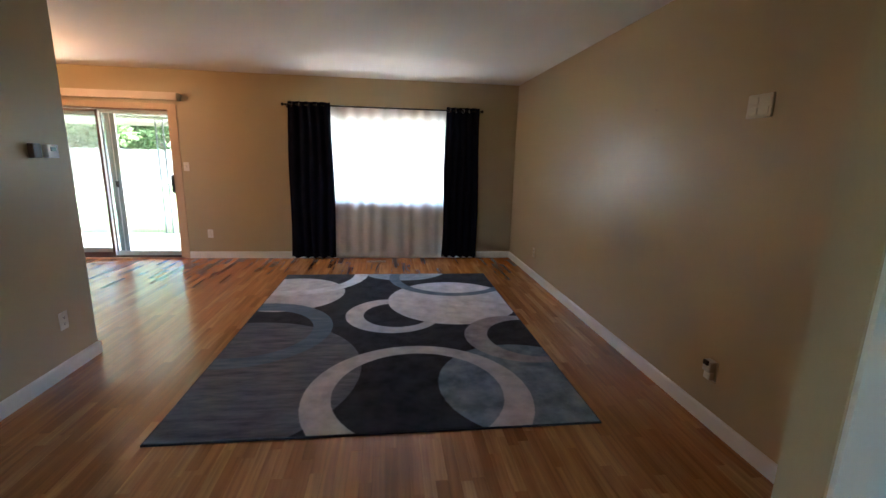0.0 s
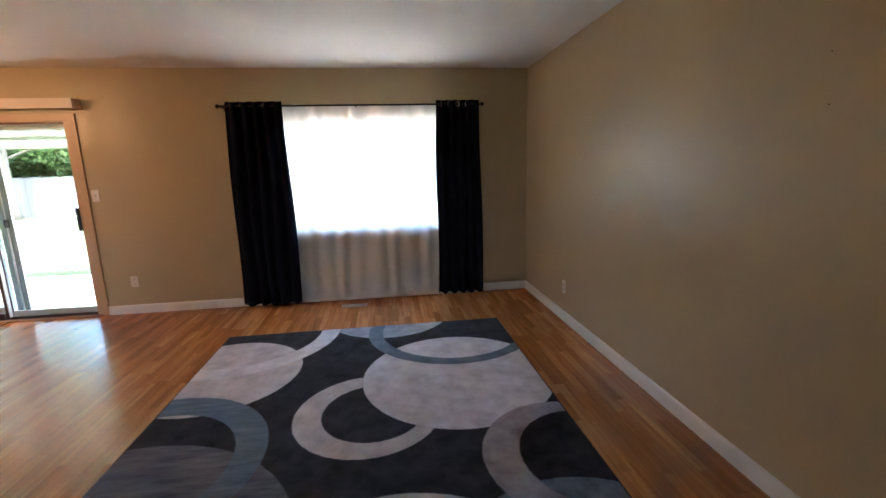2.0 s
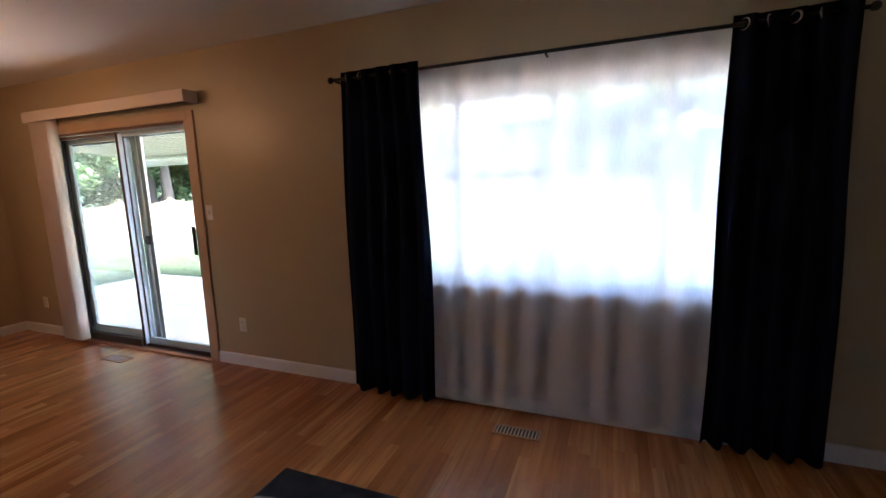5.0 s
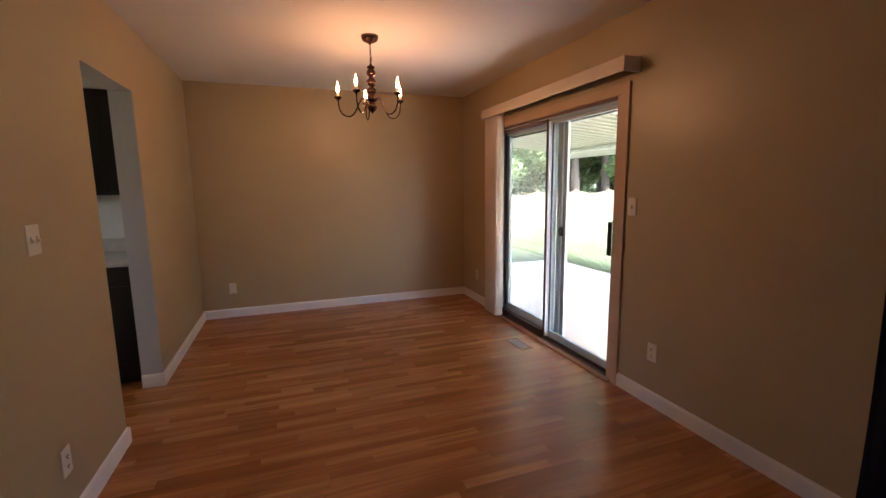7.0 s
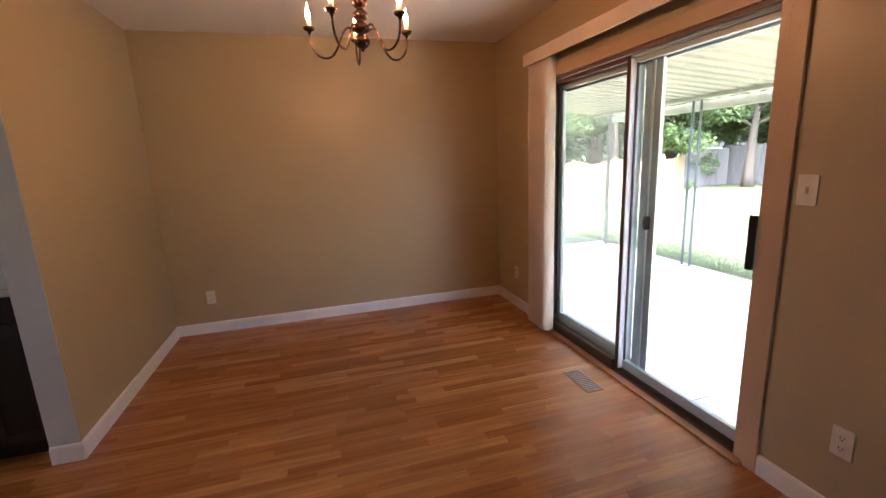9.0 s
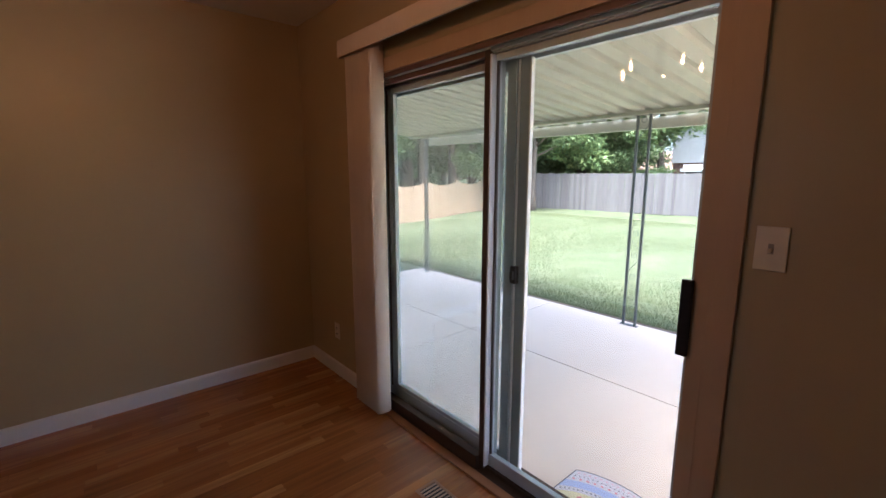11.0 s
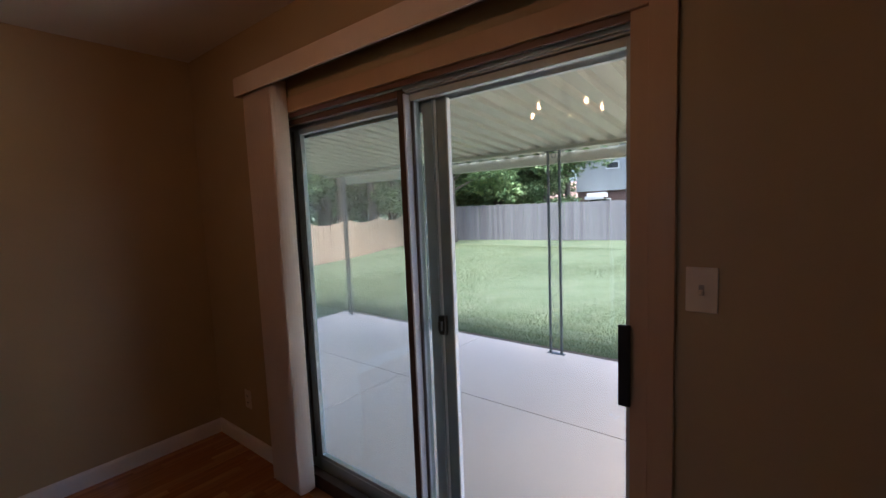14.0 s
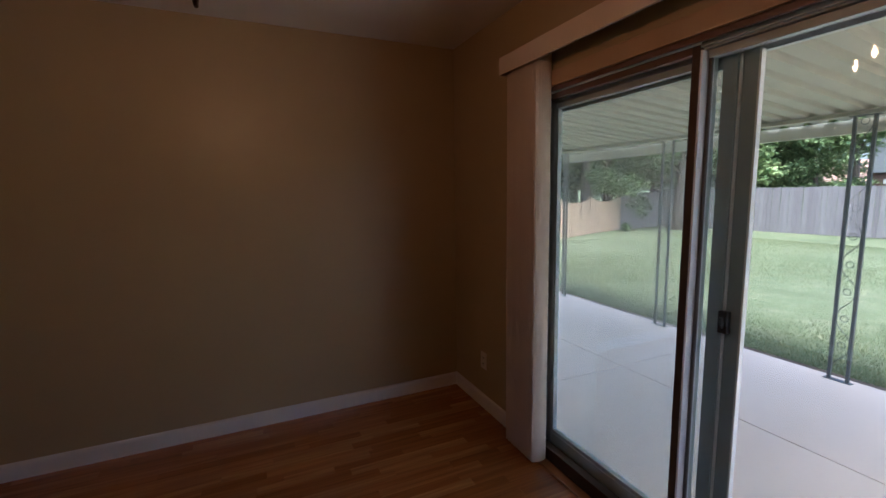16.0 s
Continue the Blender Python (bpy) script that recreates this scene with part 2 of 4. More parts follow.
CANDLE = surface("candle_sleeve", (0.75, 0.66, 0.52), 0.45, vary=0.04, relief=0)
BULB = emitter("lit_bulb", (1.0, 0.45, 0.18), 23.0)
VENT = surface("wood_register", (0.36, 0.17, 0.07), 0.4, vary=0.1, big=6.0, fine=80.0, relief=0.1, stretch=(1, 0.1, 1))
# register slats paler than their frame; the light catching them is in the colour
SLATLIT = surface("lit_slat_tan", (0.52, 0.36, 0.25), 0.5, vary=0.08, big=9.0, fine=90.0, relief=0.05)
# near black for the shade down in a floor duct
DUCTSHADE = surface("duct_shade", (0.008, 0.007, 0.006), 0.8, vary=0.1, relief=0)
ESPRESSO = surface("espresso_cabinet", (0.018, 0.011, 0.008), 0.5, spec=0.25, vary=0.12, big=3.0, fine=70.0, relief=0.08, stretch=(1, 1, 0.1))
COUNTER = surface("beige_laminate", (0.55, 0.50, 0.40), 0.35, vary=0.08, big=20.0, fine=160.0, relief=0.02)
KWALL = surface("kitchen_paint", (0.70, 0.67, 0.58), 0.6, vary=0.03, fine=200.0, relief=0.1)
STAIN = surface("stained_casing", (0.20, 0.085, 0.035), 0.35, vary=0.15, big=4.0, fine=60.0, relief=0.1, stretch=(1, 1, 0.06))
DARKDOOR = surface("dark_entry_door", (0.035, 0.010, 0.006), 0.4, vary=0.15, big=3.0, fine=60.0, relief=0.1, stretch=(1, 1, 0.06))
GREYPLASTIC = surface("grey_plastic", (0.35, 0.34, 0.33), 0.4, vary=0.06, relief=0)
LIGHTGREY = surface("light_grey_plastic", (0.55, 0.54, 0.53), 0.4, vary=0.05, relief=0)
BROWNPLASTIC = surface("brown_plastic", (0.10, 0.065, 0.035), 0.4, vary=0.06, relief=0)
SCREENLCD = surface("grey_display", (0.10, 0.12, 0.12), 0.2, vary=0.05, relief=0)


# ---- mesh helpers ----
def mesh_of(bm, name, mat, smooth=False):
    me = bpy.data.meshes.new(name)
    bmesh.ops.recalc_face_normals(bm, faces=bm.faces)
    bm.to_mesh(me)
    bm.free()
    if mat is not None:
        me.materials.append(mat)
    if smooth:
        for p in me.polygons:
            p.use_smooth = True
    return me


def part(name, bm, mat, parent=None, label="", smooth=False, at=None):
    ob = new(name, mesh_of(bm, name, mat, smooth))
    if parent is not None:
        ob.parent = parent
    if at is not None:
        ob.matrix_basis = at
    if label:
        ob["label"] = label
    return ob


def empty(name, m, label, category, group="", kind=""):
    ob = new(name)
    ob.empty_display_size = 0.1
    ob.matrix_basis = m
    return tagged(ob, label, category, group, kind)


def add_box(bm, lo, hi, bevel=0.0):
    v = [bm.verts.new((x, y, z)) for z in (lo[2], hi[2]) for y in (lo[1], hi[1]) for x in (lo[0], hi[0])]
    faces = [bm.faces.new([v[i] for i in f]) for f in ((0, 2, 3, 1), (4, 5, 7, 6), (0, 1, 5, 4), (2, 6, 7, 3), (0, 4, 6, 2), (1, 3, 7, 5))]
    if bevel:
        edges = list({e for f in faces for e in f.edges})
        bmesh.ops.bevel(bm, geom=edges, offset=bevel, segments=2, profile=0.6, affect="EDGES")
    return bm


def box(lo, hi, bevel=0.0):
    return add_box(bmesh.new(), lo, hi, bevel)


def boxes(*spans, bevel=0.0):
    bm = bmesh.new()
    for lo, hi in spans:
        add_box(bm, lo, hi, bevel)
    return bm


def lathe(profile, segments=20, bm=None, centre=(0, 0)):
    """Turn (radius, height) pairs about the upright axis."""
    bm = bm or bmesh.new()
    rings = []
    for r, z in profile:
        if r < 1e-5:
            rings.append([bm.verts.new((centre[0], centre[1], z))])
        else:
            rings.append([bm.verts.new((centre[0] + r * math.cos(2 * math.pi * i / segments), centre[1] + r * math.sin(2 * math.pi * i / segments), z))
                          for i in range(segments)])
    for a, b in zip(rings, rings[1:]):
        for i in range(segments):
            j = (i + 1) % segments
            ring4 = [a[i % len(a)], a[j % len(a)], b[j % len(b)], b[i % len(b)]]
            uniq = []
            for q in ring4:
                if q not in uniq:
                    uniq.append(q)
            if len(uniq) > 2:
                bm.faces.new(uniq)
    return bm


def tube(points, radius, sides=8, bm=None, cap=True):
    bm = bm or bmesh.new()
    pts = [Vector(p) for p in points]
    rad = radius if isinstance(radius, (list, tuple)) else [radius] * len(pts)
    side = None
    rings = []
    for i, p in enumerate(pts):
        d = (pts[min(i + 1, len(pts) - 1)] - pts[max(i - 1, 0)]).normalized()
        if side is None:
            side = d.orthogonal().normalized()
        side = (side - d * side.dot(d)).normalized()
        up = d.cross(side)
        rings.append([bm.verts.new(p + rad[i] * (math.cos(2 * math.pi * k / sides) * side + math.sin(2 * math.pi * k / sides) * up)) for k in range(sides)])
    for a, b in zip(rings, rings[1:]):
        for k in range(sides):
            bm.faces.new((a[k], a[(k + 1) % sides], b[(k + 1) % sides], b[k]))
    if cap:
        bm.faces.new(rings[0][::-1])
        bm.faces.new(rings[-1])
    return bm


def structure(name, bm, mat, label, category):
    return tagged(part(name, bm, mat), label, category, "", "structure")


# ---- the rooms' shell ----
XR, YB, XL, YK, XE, H = 1.80, 6.10, -2.045, 3.115, -5.465, 2.44
Y0 = -1.70
DL, DR, DT = -4.60, -2.755, 1.950          # sliding door's opening
WL, WR, WB, WT = -1.12, 1.08, 0.78, 1.955   # window's opening
OL, OR, OT = -3.848, -3.09, 2.015           # kitchen doorway
EL, ER, ET = 0.46, 1.375, 2.05             # entry door's opening

floor = structure("floor", boxes(((XL - 0.1, Y0 - 0.1, -0.14), (XR + 0.1, YB, -0.012)), ((XE - 0.1, 0.2, -0.14), (XL - 0.1, YB, -0.012))), SUBFLOOR,
                  "glossy honey-brown oak strip floor running through the rooms", "floor")
structure("ceiling", box((XE - 0.1, Y0 - 0.1, H), (XR + 0.15, YB + 0.18, H + 0.12)), CEIL, "matt white textured ceiling", "ceiling")
structure("wall_north", boxes(
    ((XE - 0.15, YB, -0.2), (DL, YB + 0.18, H)), ((DL, YB, DT), (DR, YB + 0.18, H)), ((DR, YB, -0.2), (WL, YB + 0.18, H)),
    ((WL, YB, -0.2), (WR, YB + 0.18, WB)), ((WL, YB, WT), (WR, YB + 0.18, H)), ((WR, YB, -0.2), (XR + 0.15, YB + 0.18, H))),
    WALL, "tan painted wall holding the sliding door and window", "wall")
structure("wall_east", boxes(((XR, ER, -0.1), (XR + 0.15, YB, H)), ((XR, EL, ET), (XR + 0.15, ER, H)), ((XR, Y0 - 0.15, -0.1), (XR + 0.15, EL, H))),
          WALL, "long plain tan wall with a soft sheen", "wall")
structure("wall_west", box((XE - 0.15, 0.2, -0.1), (XE, YB, H)), WALL, "tan end wall of the dining space", "wall")
SL, SR, SB, ST = -1.05, -0.30, 0.95, 1.95     # unseen window's opening, added to let in daylight
structure("wall_south", boxes(((XL - 0.13, Y0 - 0.15, -0.1), (SL, Y0, H)), ((SR, Y0 - 0.15, -0.1), (XR, Y0, H)), ((SL, Y0 - 0.15, -0.1), (SR, Y0, SB)), ((SL, Y0 - 0.15, ST), (SR, Y0, H))), WALL, "plain tan wall closing the entry", "wall")
structure("wall_entry", box((XL - 0.13, Y0, -0.1), (XL, YK - 0.13, H)), WALL, "tan partition wall beside the entry", "wall")
structure("wall_closet", box((0.500, 0.322, -0.1), (XR, 0.378, H)), WALL, "narrow tan partition end beside the entry door", "wall")
structure("wall_closet_face", box((0.503, 0.316, 0.0), (XR, 0.3215, H)), KWALL, "off-white painted back of the narrow partition", "wall")
structure("wall_kitchen", boxes(((XE, YK - 0.13, -0.1), (OL, YK, H)), ((OL, YK - 0.13, OT), (OR, YK, H)), ((OR, YK - 0.13, -0.1), (XL, YK, H))),
          WALL, "tan partition with an open doorway to the kitchen", "wall")
structure("doorway_lining", boxes(((OL, YK - 0.132, 0.0), (OL + 0.004, YK - 0.001, OT)), ((OR - 0.004, YK - 0.132, 0.0), (OR, YK - 0.001, OT)),
                                  ((OL, YK - 0.132, OT - 0.004), (OR, YK - 0.001, OT))), JAMB, "pale grey painted doorway lining", "door lining")
structure("wall_kitchen_side", box((-4.62, 0.2, -0.1), (-4.50, YK - 0.13, H)), KWALL, "pale kitchen wall behind the cabinets", "wall")
structure("wall_kitchen_end", boxes(((-4.50, 0.2, -0.1), (-4.2, 0.32, H)), ((-2.3, 0.2, -0.1), (XL - 0.13, 0.32, H)), ((-4.2, 0.2, -0.1), (-2.3, 0.32, 0.95)), ((-4.2, 0.2, 2.1), (-2.3, 0.32, H))), KWALL, "pale wall closing the kitchen", "wall")


def baseboard(x0, y0, x1, y1, nx, ny):
    """A moulded skirting between two floor points; (nx, ny) points into the room."""
    prof = ((0.0, 0.0), (0.013, 0.0), (0.013, 0.076), (0.009, 0.088), (0.0, 0.093))
    bm = bmesh.new()
    a = [bm.verts.new((x0 + nx * d, y0 + ny * d, z)) for d, z in prof]
    b = [bm.verts.new((x1 + nx * d, y1 + ny * d, z)) for d, z in prof]
    for i in range(len(prof)):
        j = (i + 1) % len(prof)
        bm.faces.new((a[i], a[j], b[j], b[i]))
    bm.faces.new(a[::-1])
    bm.faces.new(b)
    return structure("baseboard", bm, TRIM, "white painted wooden baseboard along the wall", "baseboard")


baseboard(XE, YB, DL - 0.075, YB, 0, -1)
baseboard(DR + 0.068, YB, XR, YB, 0, -1)
baseboard(XR, ER + 0.07, XR, YB, -1, 0)
baseboard(XR, Y0, XR, 0.316, -1, 0)
baseboard(XE, YK, XE, YB, 1, 0)
baseboard(XE, YK, OL, YK, 0, 1)
baseboard(OR, YK, XL + 0.013, YK, 0, 1)
baseboard(XL, Y0, XL, YK, 1, 0)
baseboard(OL + 0.004, YK - 0.13, OL + 0.004, YK + 0.013, 1, 0)
baseboard(OR - 0.004, YK - 0.13, OR - 0.004, YK + 0.013, -1, 0)
baseboard(XL, Y0, XR, Y0, 0, 1)

# ---- the sliding glass door ----
door = empty("door_1", pose(0, 0, 0), "aluminium sliding glass patio door, closed, with tan casing", "sliding door", "", "structure")
part("casing", box((DR, YB - 0.016, 0.0), (DR + 0.066, YB, DT + 0.07), 0.003), CASING, door, "tan painted side casing")
part("casing", box((DL - 0.07, YB - 0.016, 0.0), (DL, YB, DT + 0.07), 0.003), CASING, door, "tan painted side casing")
part("casing", box((DL, YB - 0.016, DT), (DR, YB, DT + 0.07), 0.003), CASING, door, "tan painted head casing")
part("jamb", box((DR - 0.046, YB - 0.004, 0.0), (DR, YB + 0.059, DT), 0.002), CASING, door, "tan painted jamb")
part("jamb", box((DR - 0.022, YB + 0.096, 0.0), (DR, YB + 0.17, DT - 0.02), 0.002), ALU, door, "aluminium jamb")
part("jamb", boxes(((DL, YB, 0.0), (DL + 0.045, YB + 0.17, DT - 0.02)), ((DL + 0.045, YB + 0.03, 0.0), (DL + 0.075, YB + 0.05, DT - 0.022)), bevel=0.002), ALUPAINT, door, "aluminium jamb")
part("head_strip", box((DL, YB - 0.002, DT - 0.022), (DR - 0.046, YB + 0.010, DT), 0.002), DARKTRIM, door, "brown wooden head strip")
part("head_track", boxes(((-3.652, YB + 0.013, DT - 0.016), (DR - 0.046, YB + 0.030, DT), ), ((-3.652, YB + 0.034, DT - 0.030), (DR - 0.046, YB + 0.046, DT)), ((-3.652, YB + 0.049, DT - 0.036), (DR - 0.046, YB + 0.058, DT)), bevel=0.002), ALUPAINT, door, "stepped pale aluminium head track")
part("head_track", boxes(((DL + 0.045, YB + 0.06, DT - 0.035), (DR - 0.022, YB + 0.17, DT - 0.021)), ((DL + 0.045, YB + 0.092, DT - 0.055), (DR - 0.022, YB + 0.096, DT - 0.035)),
                         ((DL + 0.045, YB + 0.125, DT - 0.055), (DR - 0.022, YB + 0.129, DT - 0.035)), ((DL + 0.045, YB + 0.150, DT - 0.065), (DR - 0.022, YB + 0.17, DT - 0.035))),
     ALU, door, "aluminium head track")
part("sill_track", boxes(((DL, YB + 0.004, -0.14), (DR, YB + 0.19, 0.008)), ((DL + 0.045, YB + 0.045, 0.008), (DR - 0.022, YB + 0.049, 0.028)),
                         ((DL + 0.045, YB + 0.095, 0.008), (DR - 0.022, YB + 0.099, 0.026)), ((DL + 0.045, YB + 0.135, 0.008), (DR - 0.022, YB + 0.139, 0.022))),
     BRONZE, door, "dark bronze sill track")
part("threshold", box((DL - 0.02, YB - 0.045, 0.0), (DR + 0.01, YB + 0.004, 0.012), 0.004), VENT, door, "oak threshold strip")


def panel(name, x0, x1, y, z0, z1, stile, top, bottom, mat, label, depth=0.032, inner=None, pane=GLASS, right=None):
    r = right or stile
    p = part(name, boxes(((x0, y, z0), (x0 + stile, y + depth, z1)), ((x1 - r, y, z0), (x1, y + depth, z1)), bevel=0.002), mat, door, label)
    part("top_rail", box((x0 + stile, y + 0.002, z1 - top), (x1 - r, y + depth - 0.002, z1), 0.002), mat, p)
    part("bottom_rail", box((x0 + stile, y + 0.002, z0), (x1 - r, y + depth - 0.002, z0 + bottom), 0.002), mat, p)
    if inner:
        part("glazing_bead", boxes(((x0 + stile, y + 0.004, z0 + bottom), (x0 + stile + 0.012, y + depth - 0.006, z1 - top)),
                                   ((x1 - r - 0.006, y + 0.004, z0 + bottom), (x1 - r, y + depth - 0.006, z1 - top)),
                                   ((x0 + stile + 0.012, y + 0.004, z0 + bottom), (x1 - r - 0.006, y + depth - 0.006, z0 + bottom + 0.02))), inner, p)
    part("pane", box((x0 + stile, y + depth / 2 - 0.002, z0 + bottom), (x1 - r, y + depth / 2 + 0.002, z1 - top)), pane, p, "clear glass" if pane is GLASS else "fine grey mesh")
    return p


XM = -3.652
part("mullion", box((XM - 0.028, YB + 0.030, 0.012), (XM, YB + 0.059, DT - 0.022), 0.002), BRONZE, door, "dark bronze interlock strip")
part("fixed_head", box((DL + 0.076, YB + 0.03, DT - 0.048), (XM - 0.028, YB + 0.06, DT - 0.022), 0.002), DARKTRIM, door, "brown wooden head of the fixed light")
part("fixed_sill", box((DL + 0.076, YB + 0.01, 0.008), (XM - 0.028, YB + 0.06, 0.075), 0.003), BRONZE, door, "dark bronze sill of the fixed light")
fixed = panel("fixed_panel", DL + 0.045, XM, YB + 0.094, 0.028, DT - 0.036, 0.09, 0.045, 0.075, ALUPAINT, "fixed glass panel in a pale aluminium frame", depth=0.036, inner=ALUPAINT, right=0.018)
sliding = panel("sliding_panel", XM - 0.016, DR - 0.024, YB + 0.060, 0.026, DT - 0.038, 0.016, 0.026, 0.06, ALUPAINT, "sliding glass panel in a pale aluminium frame", right=0.05)
screen = panel("screen_door", DL + 0.05, -3.521, YB + 0.134, 0.024, DT - 0.055, 0.050, 0.04, 0.05, ALUSHADE, "sliding insect screen in a pale frame, coloured as in shade", depth=0.018, pane=SCREEN)
# bluish-white colour carries the daylight this edge would mirror
part("interlock", box((XM + 0.0005, YB + 0.032, 0.03), (XM + 0.0085, YB + 0.100, DT - 0.04), 0.002), LITALU, sliding, "aluminium interlock with reflected daylight in its pale colour")
part("gasket", box((XM + 0.009, YB + 0.066, 0.03), (XM + 0.020, YB + 0.0735, DT - 0.04)), SLOT, sliding, "dark glazing gasket")
# same shaded colour as the screen's stiles and rails
part("guide_channel", box((-3.628, YB + 0.118, 0.03), (-3.579, YB + 0.152, DT - 0.06), 0.002), ALUSHADE, screen, "metal guide channel with grey-green shade in its colour")
part("edge_bead", box((-3.5785, YB + 0.128, 0.03), (-3.5725, YB + 0.152, DT - 0.06), 0.001), TRIM, screen, "white bead along the stile")
part("edge_bead", box((-3.5205, YB + 0.130, 0.03), (-3.513, YB + 0.152, DT - 0.06), 0.001), TRIM, screen, "white bead along the stile")
# raised dark strips stand in for shaded grooves between the frame profiles
part("groove_strip", box((DL + 0.088, YB + 0.088, 0.10), (DL + 0.100, YB + 0.0945, DT - 0.06), 0.001), SLOT, fixed, "dark strip painted as a shaded groove")
part("groove_strip", box((DL + 0.050, YB + 0.051, 0.08), (DL + 0.058, YB + 0.058, DT - 0.05), 0.001), SLOT, fixed, "dark strip painted as a shaded groove")
part("latch", boxes(((-3.585, YB + 0.112, 0.942), (-3.552, YB + 0.134, 1.022)), ((-3.577, YB + 0.098, 0.962), (-3.560, YB + 0.114, 1.002)), bevel=0.004), BLACK, screen, "black plastic latch")
handle = part("handle", box((-2.828, YB - 0.022, 0.892), (-2.796, YB - 0.008, 1.124), 0.004), BLACK, door, "black metal pull handle")
part("standoff", box((-2.822, YB - 0.010, 0.924), (-2.804, YB + 0.064, 0.942), 0.003), BLACK, handle)
part("standoff", box((-2.822, YB - 0.010, 1.074), (-2.804, YB + 0.064, 1.092), 0.003), BLACK, handle)
part("lock_plate", boxes(((-2.812, YB + 0.046, 0.92), (-2.803, YB + 0.061, 1.09)), ((-2.811, YB + 0.030, 0.99), (-2.804, YB + 0.047, 1.02)), bevel=0.003), BLACK, handle, "black lock plate with thumb turn")

# ---- the window ----
win = empty("window_1", pose(0, 0, 0), "wide window in white frames behind a sheer curtain", "window", "", "structure")
part("window_frame", boxes(((WL, YB + 0.05, WB), (WL + 0.05, YB + 0.12, WT)), ((WR - 0.05, YB + 0.05, WB), (WR, YB + 0.12, WT)),
                           ((WL + 0.05, YB + 0.05, WT - 0.075), (WR - 0.05, YB + 0.12, WT)), ((WL + 0.05, YB + 0.05, WB), (WR - 0.05, YB + 0.12, WB + 0.05)), bevel=0.003), TRIM, win)
part("window_sill", box((WL, YB - 0.004, WB - 0.025), (WR, YB + 0.05, WB + 0.002), 0.005), TRIM, win)
for mx in (-0.575, 0.0, 0.575):
    part("mullion", box((mx - 0.022, YB + 0.055, WB + 0.05), (mx + 0.022, YB + 0.11, WT - 0.075), 0.003), TRIM, win)
for a, b in ((WL + 0.05, -0.597), (-0.553, -0.022), (0.022, 0.553), (0.597, WR - 0.05)):
    part("pane", box((a, YB + 0.083, WB + 0.05), (b, YB + 0.087, WT - 0.075)), GLASS, win, "clear glass")

# added window out of view, so daylight reaches the partition end and entry
front = empty("window_2", pose(0, 0, 0), "unseen white-framed window added to light the entry", "window", "", "structure")
part("window_frame", boxes(((SL, Y0 - 0.10, SB), (SL + 0.05, Y0 - 0.04, ST)), ((SR - 0.05, Y0 - 0.10, SB), (SR, Y0 - 0.04, ST)), ((SL + 0.05, Y0 - 0.10, ST - 0.05), (SR - 0.05, Y0 - 0.04, ST)),
                           ((SL + 0.05, Y0 - 0.10, SB), (SR - 0.05, Y0 - 0.04, SB + 0.05)), bevel=0.003), TRIM, front)
part("pane", box((SL + 0.05, Y0 - 0.072, SB + 0.05), (SR - 0.05, Y0 - 0.068, ST - 0.05)), GLASS, front, "clear glass")

# ---- the entry door ----
entry = empty("door_2", pose(0, 0, 0), "dark red-brown entry door in stained wood casing, shut", "door", "", "structure")
for y0, y1, z1 in ((ER, ER + 0.07, ET + 0.07), (EL - 0.07, EL, ET + 0.07)):
    part("casing", boxes(((XR - 0.014, y0, 0), (XR, y1, z1)), ((XR - 0.022, y0 + 0.012, 0), (XR - 0.014, y0 + 0.028, z1)), ((XR - 0.020, y1 - 0.02, 0), (XR - 0.014, y1 - 0.006, z1)), bevel=0.002),
         STAIN, entry, "moulded brown-stained wood casing")
part("casing", boxes(((XR - 0.014, EL, ET), (XR, ER, ET + 0.07)), ((XR - 0.021, EL, ET + 0.012), (XR - 0.014, ER, ET + 0.03)), bevel=0.002), STAIN, entry, "moulded brown-stained wood casing")
leaf = part("door_leaf", box((XR + 0.05, EL + 0.003, 0.01), (XR + 0.095, ER - 0.003, ET - 0.004), 0.002), DARKDOOR, entry, "dark stained panelled leaf")
for z0, z1 in ((0.2, 0.95), (1.1, 1.9)):
    for y0 in (EL + 0.12, EL + 0.50):
        part("door_panel", box((XR + 0.040, y0, z0), (XR + 0.052, y0 + 0.30, z1), 0.004), DARKDOOR, leaf)

# ---- living space ----
def hanging(width, height, folds, depth, phase=0.0, flare=0.0, nz=14, per=10, sag=0.0, seed=0):
    """A pleated sheet that hangs from z = height to 0; its folds loosen towards the hem."""
    rng = random.Random(seed)
    bm = bmesh.new()
    n = folds * per
    amp = [depth * rng.uniform(0.65, 1.2) for _ in range(folds + 2)]
    shift = [rng.uniform(-0.25, 0.25) for _ in range(folds + 2)]
    rows = []
    for k in range(nz + 1):
        f = k / nz
        row = []
        for i in range(n + 1):
            u = i / n
            q = u * folds
            a = amp[int(q)] * (1 - q % 1) + amp[int(q) + 1] * (q % 1)
            s = shift[int(q)] * (1 - q % 1) + shift[int(q) + 1] * (q % 1)
            y = a * math.sin(2 * math.pi * (q + s * (1 - f)) + phase) * (1.0 + 0.25 * (1 - f))
            y += 0.012 * math.sin(3.1 * u + 5 * f + seed)
            x = (u - 0.5) * width * (1 + flare * (1 - f)) + 0.008 * math.sin(7 * f + q)
            z = height * f + sag * (0.5 + 0.5 * math.sin(2 * math.pi * q + phase)) * (1 if k in (0, nz) else 0)
            row.append(bm.verts.new((x, y, z)))
        rows.append(row)
    for a, b in zip(rows, rows[1:]):
        for i in range(n):
            bm.faces.new((a[i], a[i + 1], b[i + 1], b[i]))
    return bm


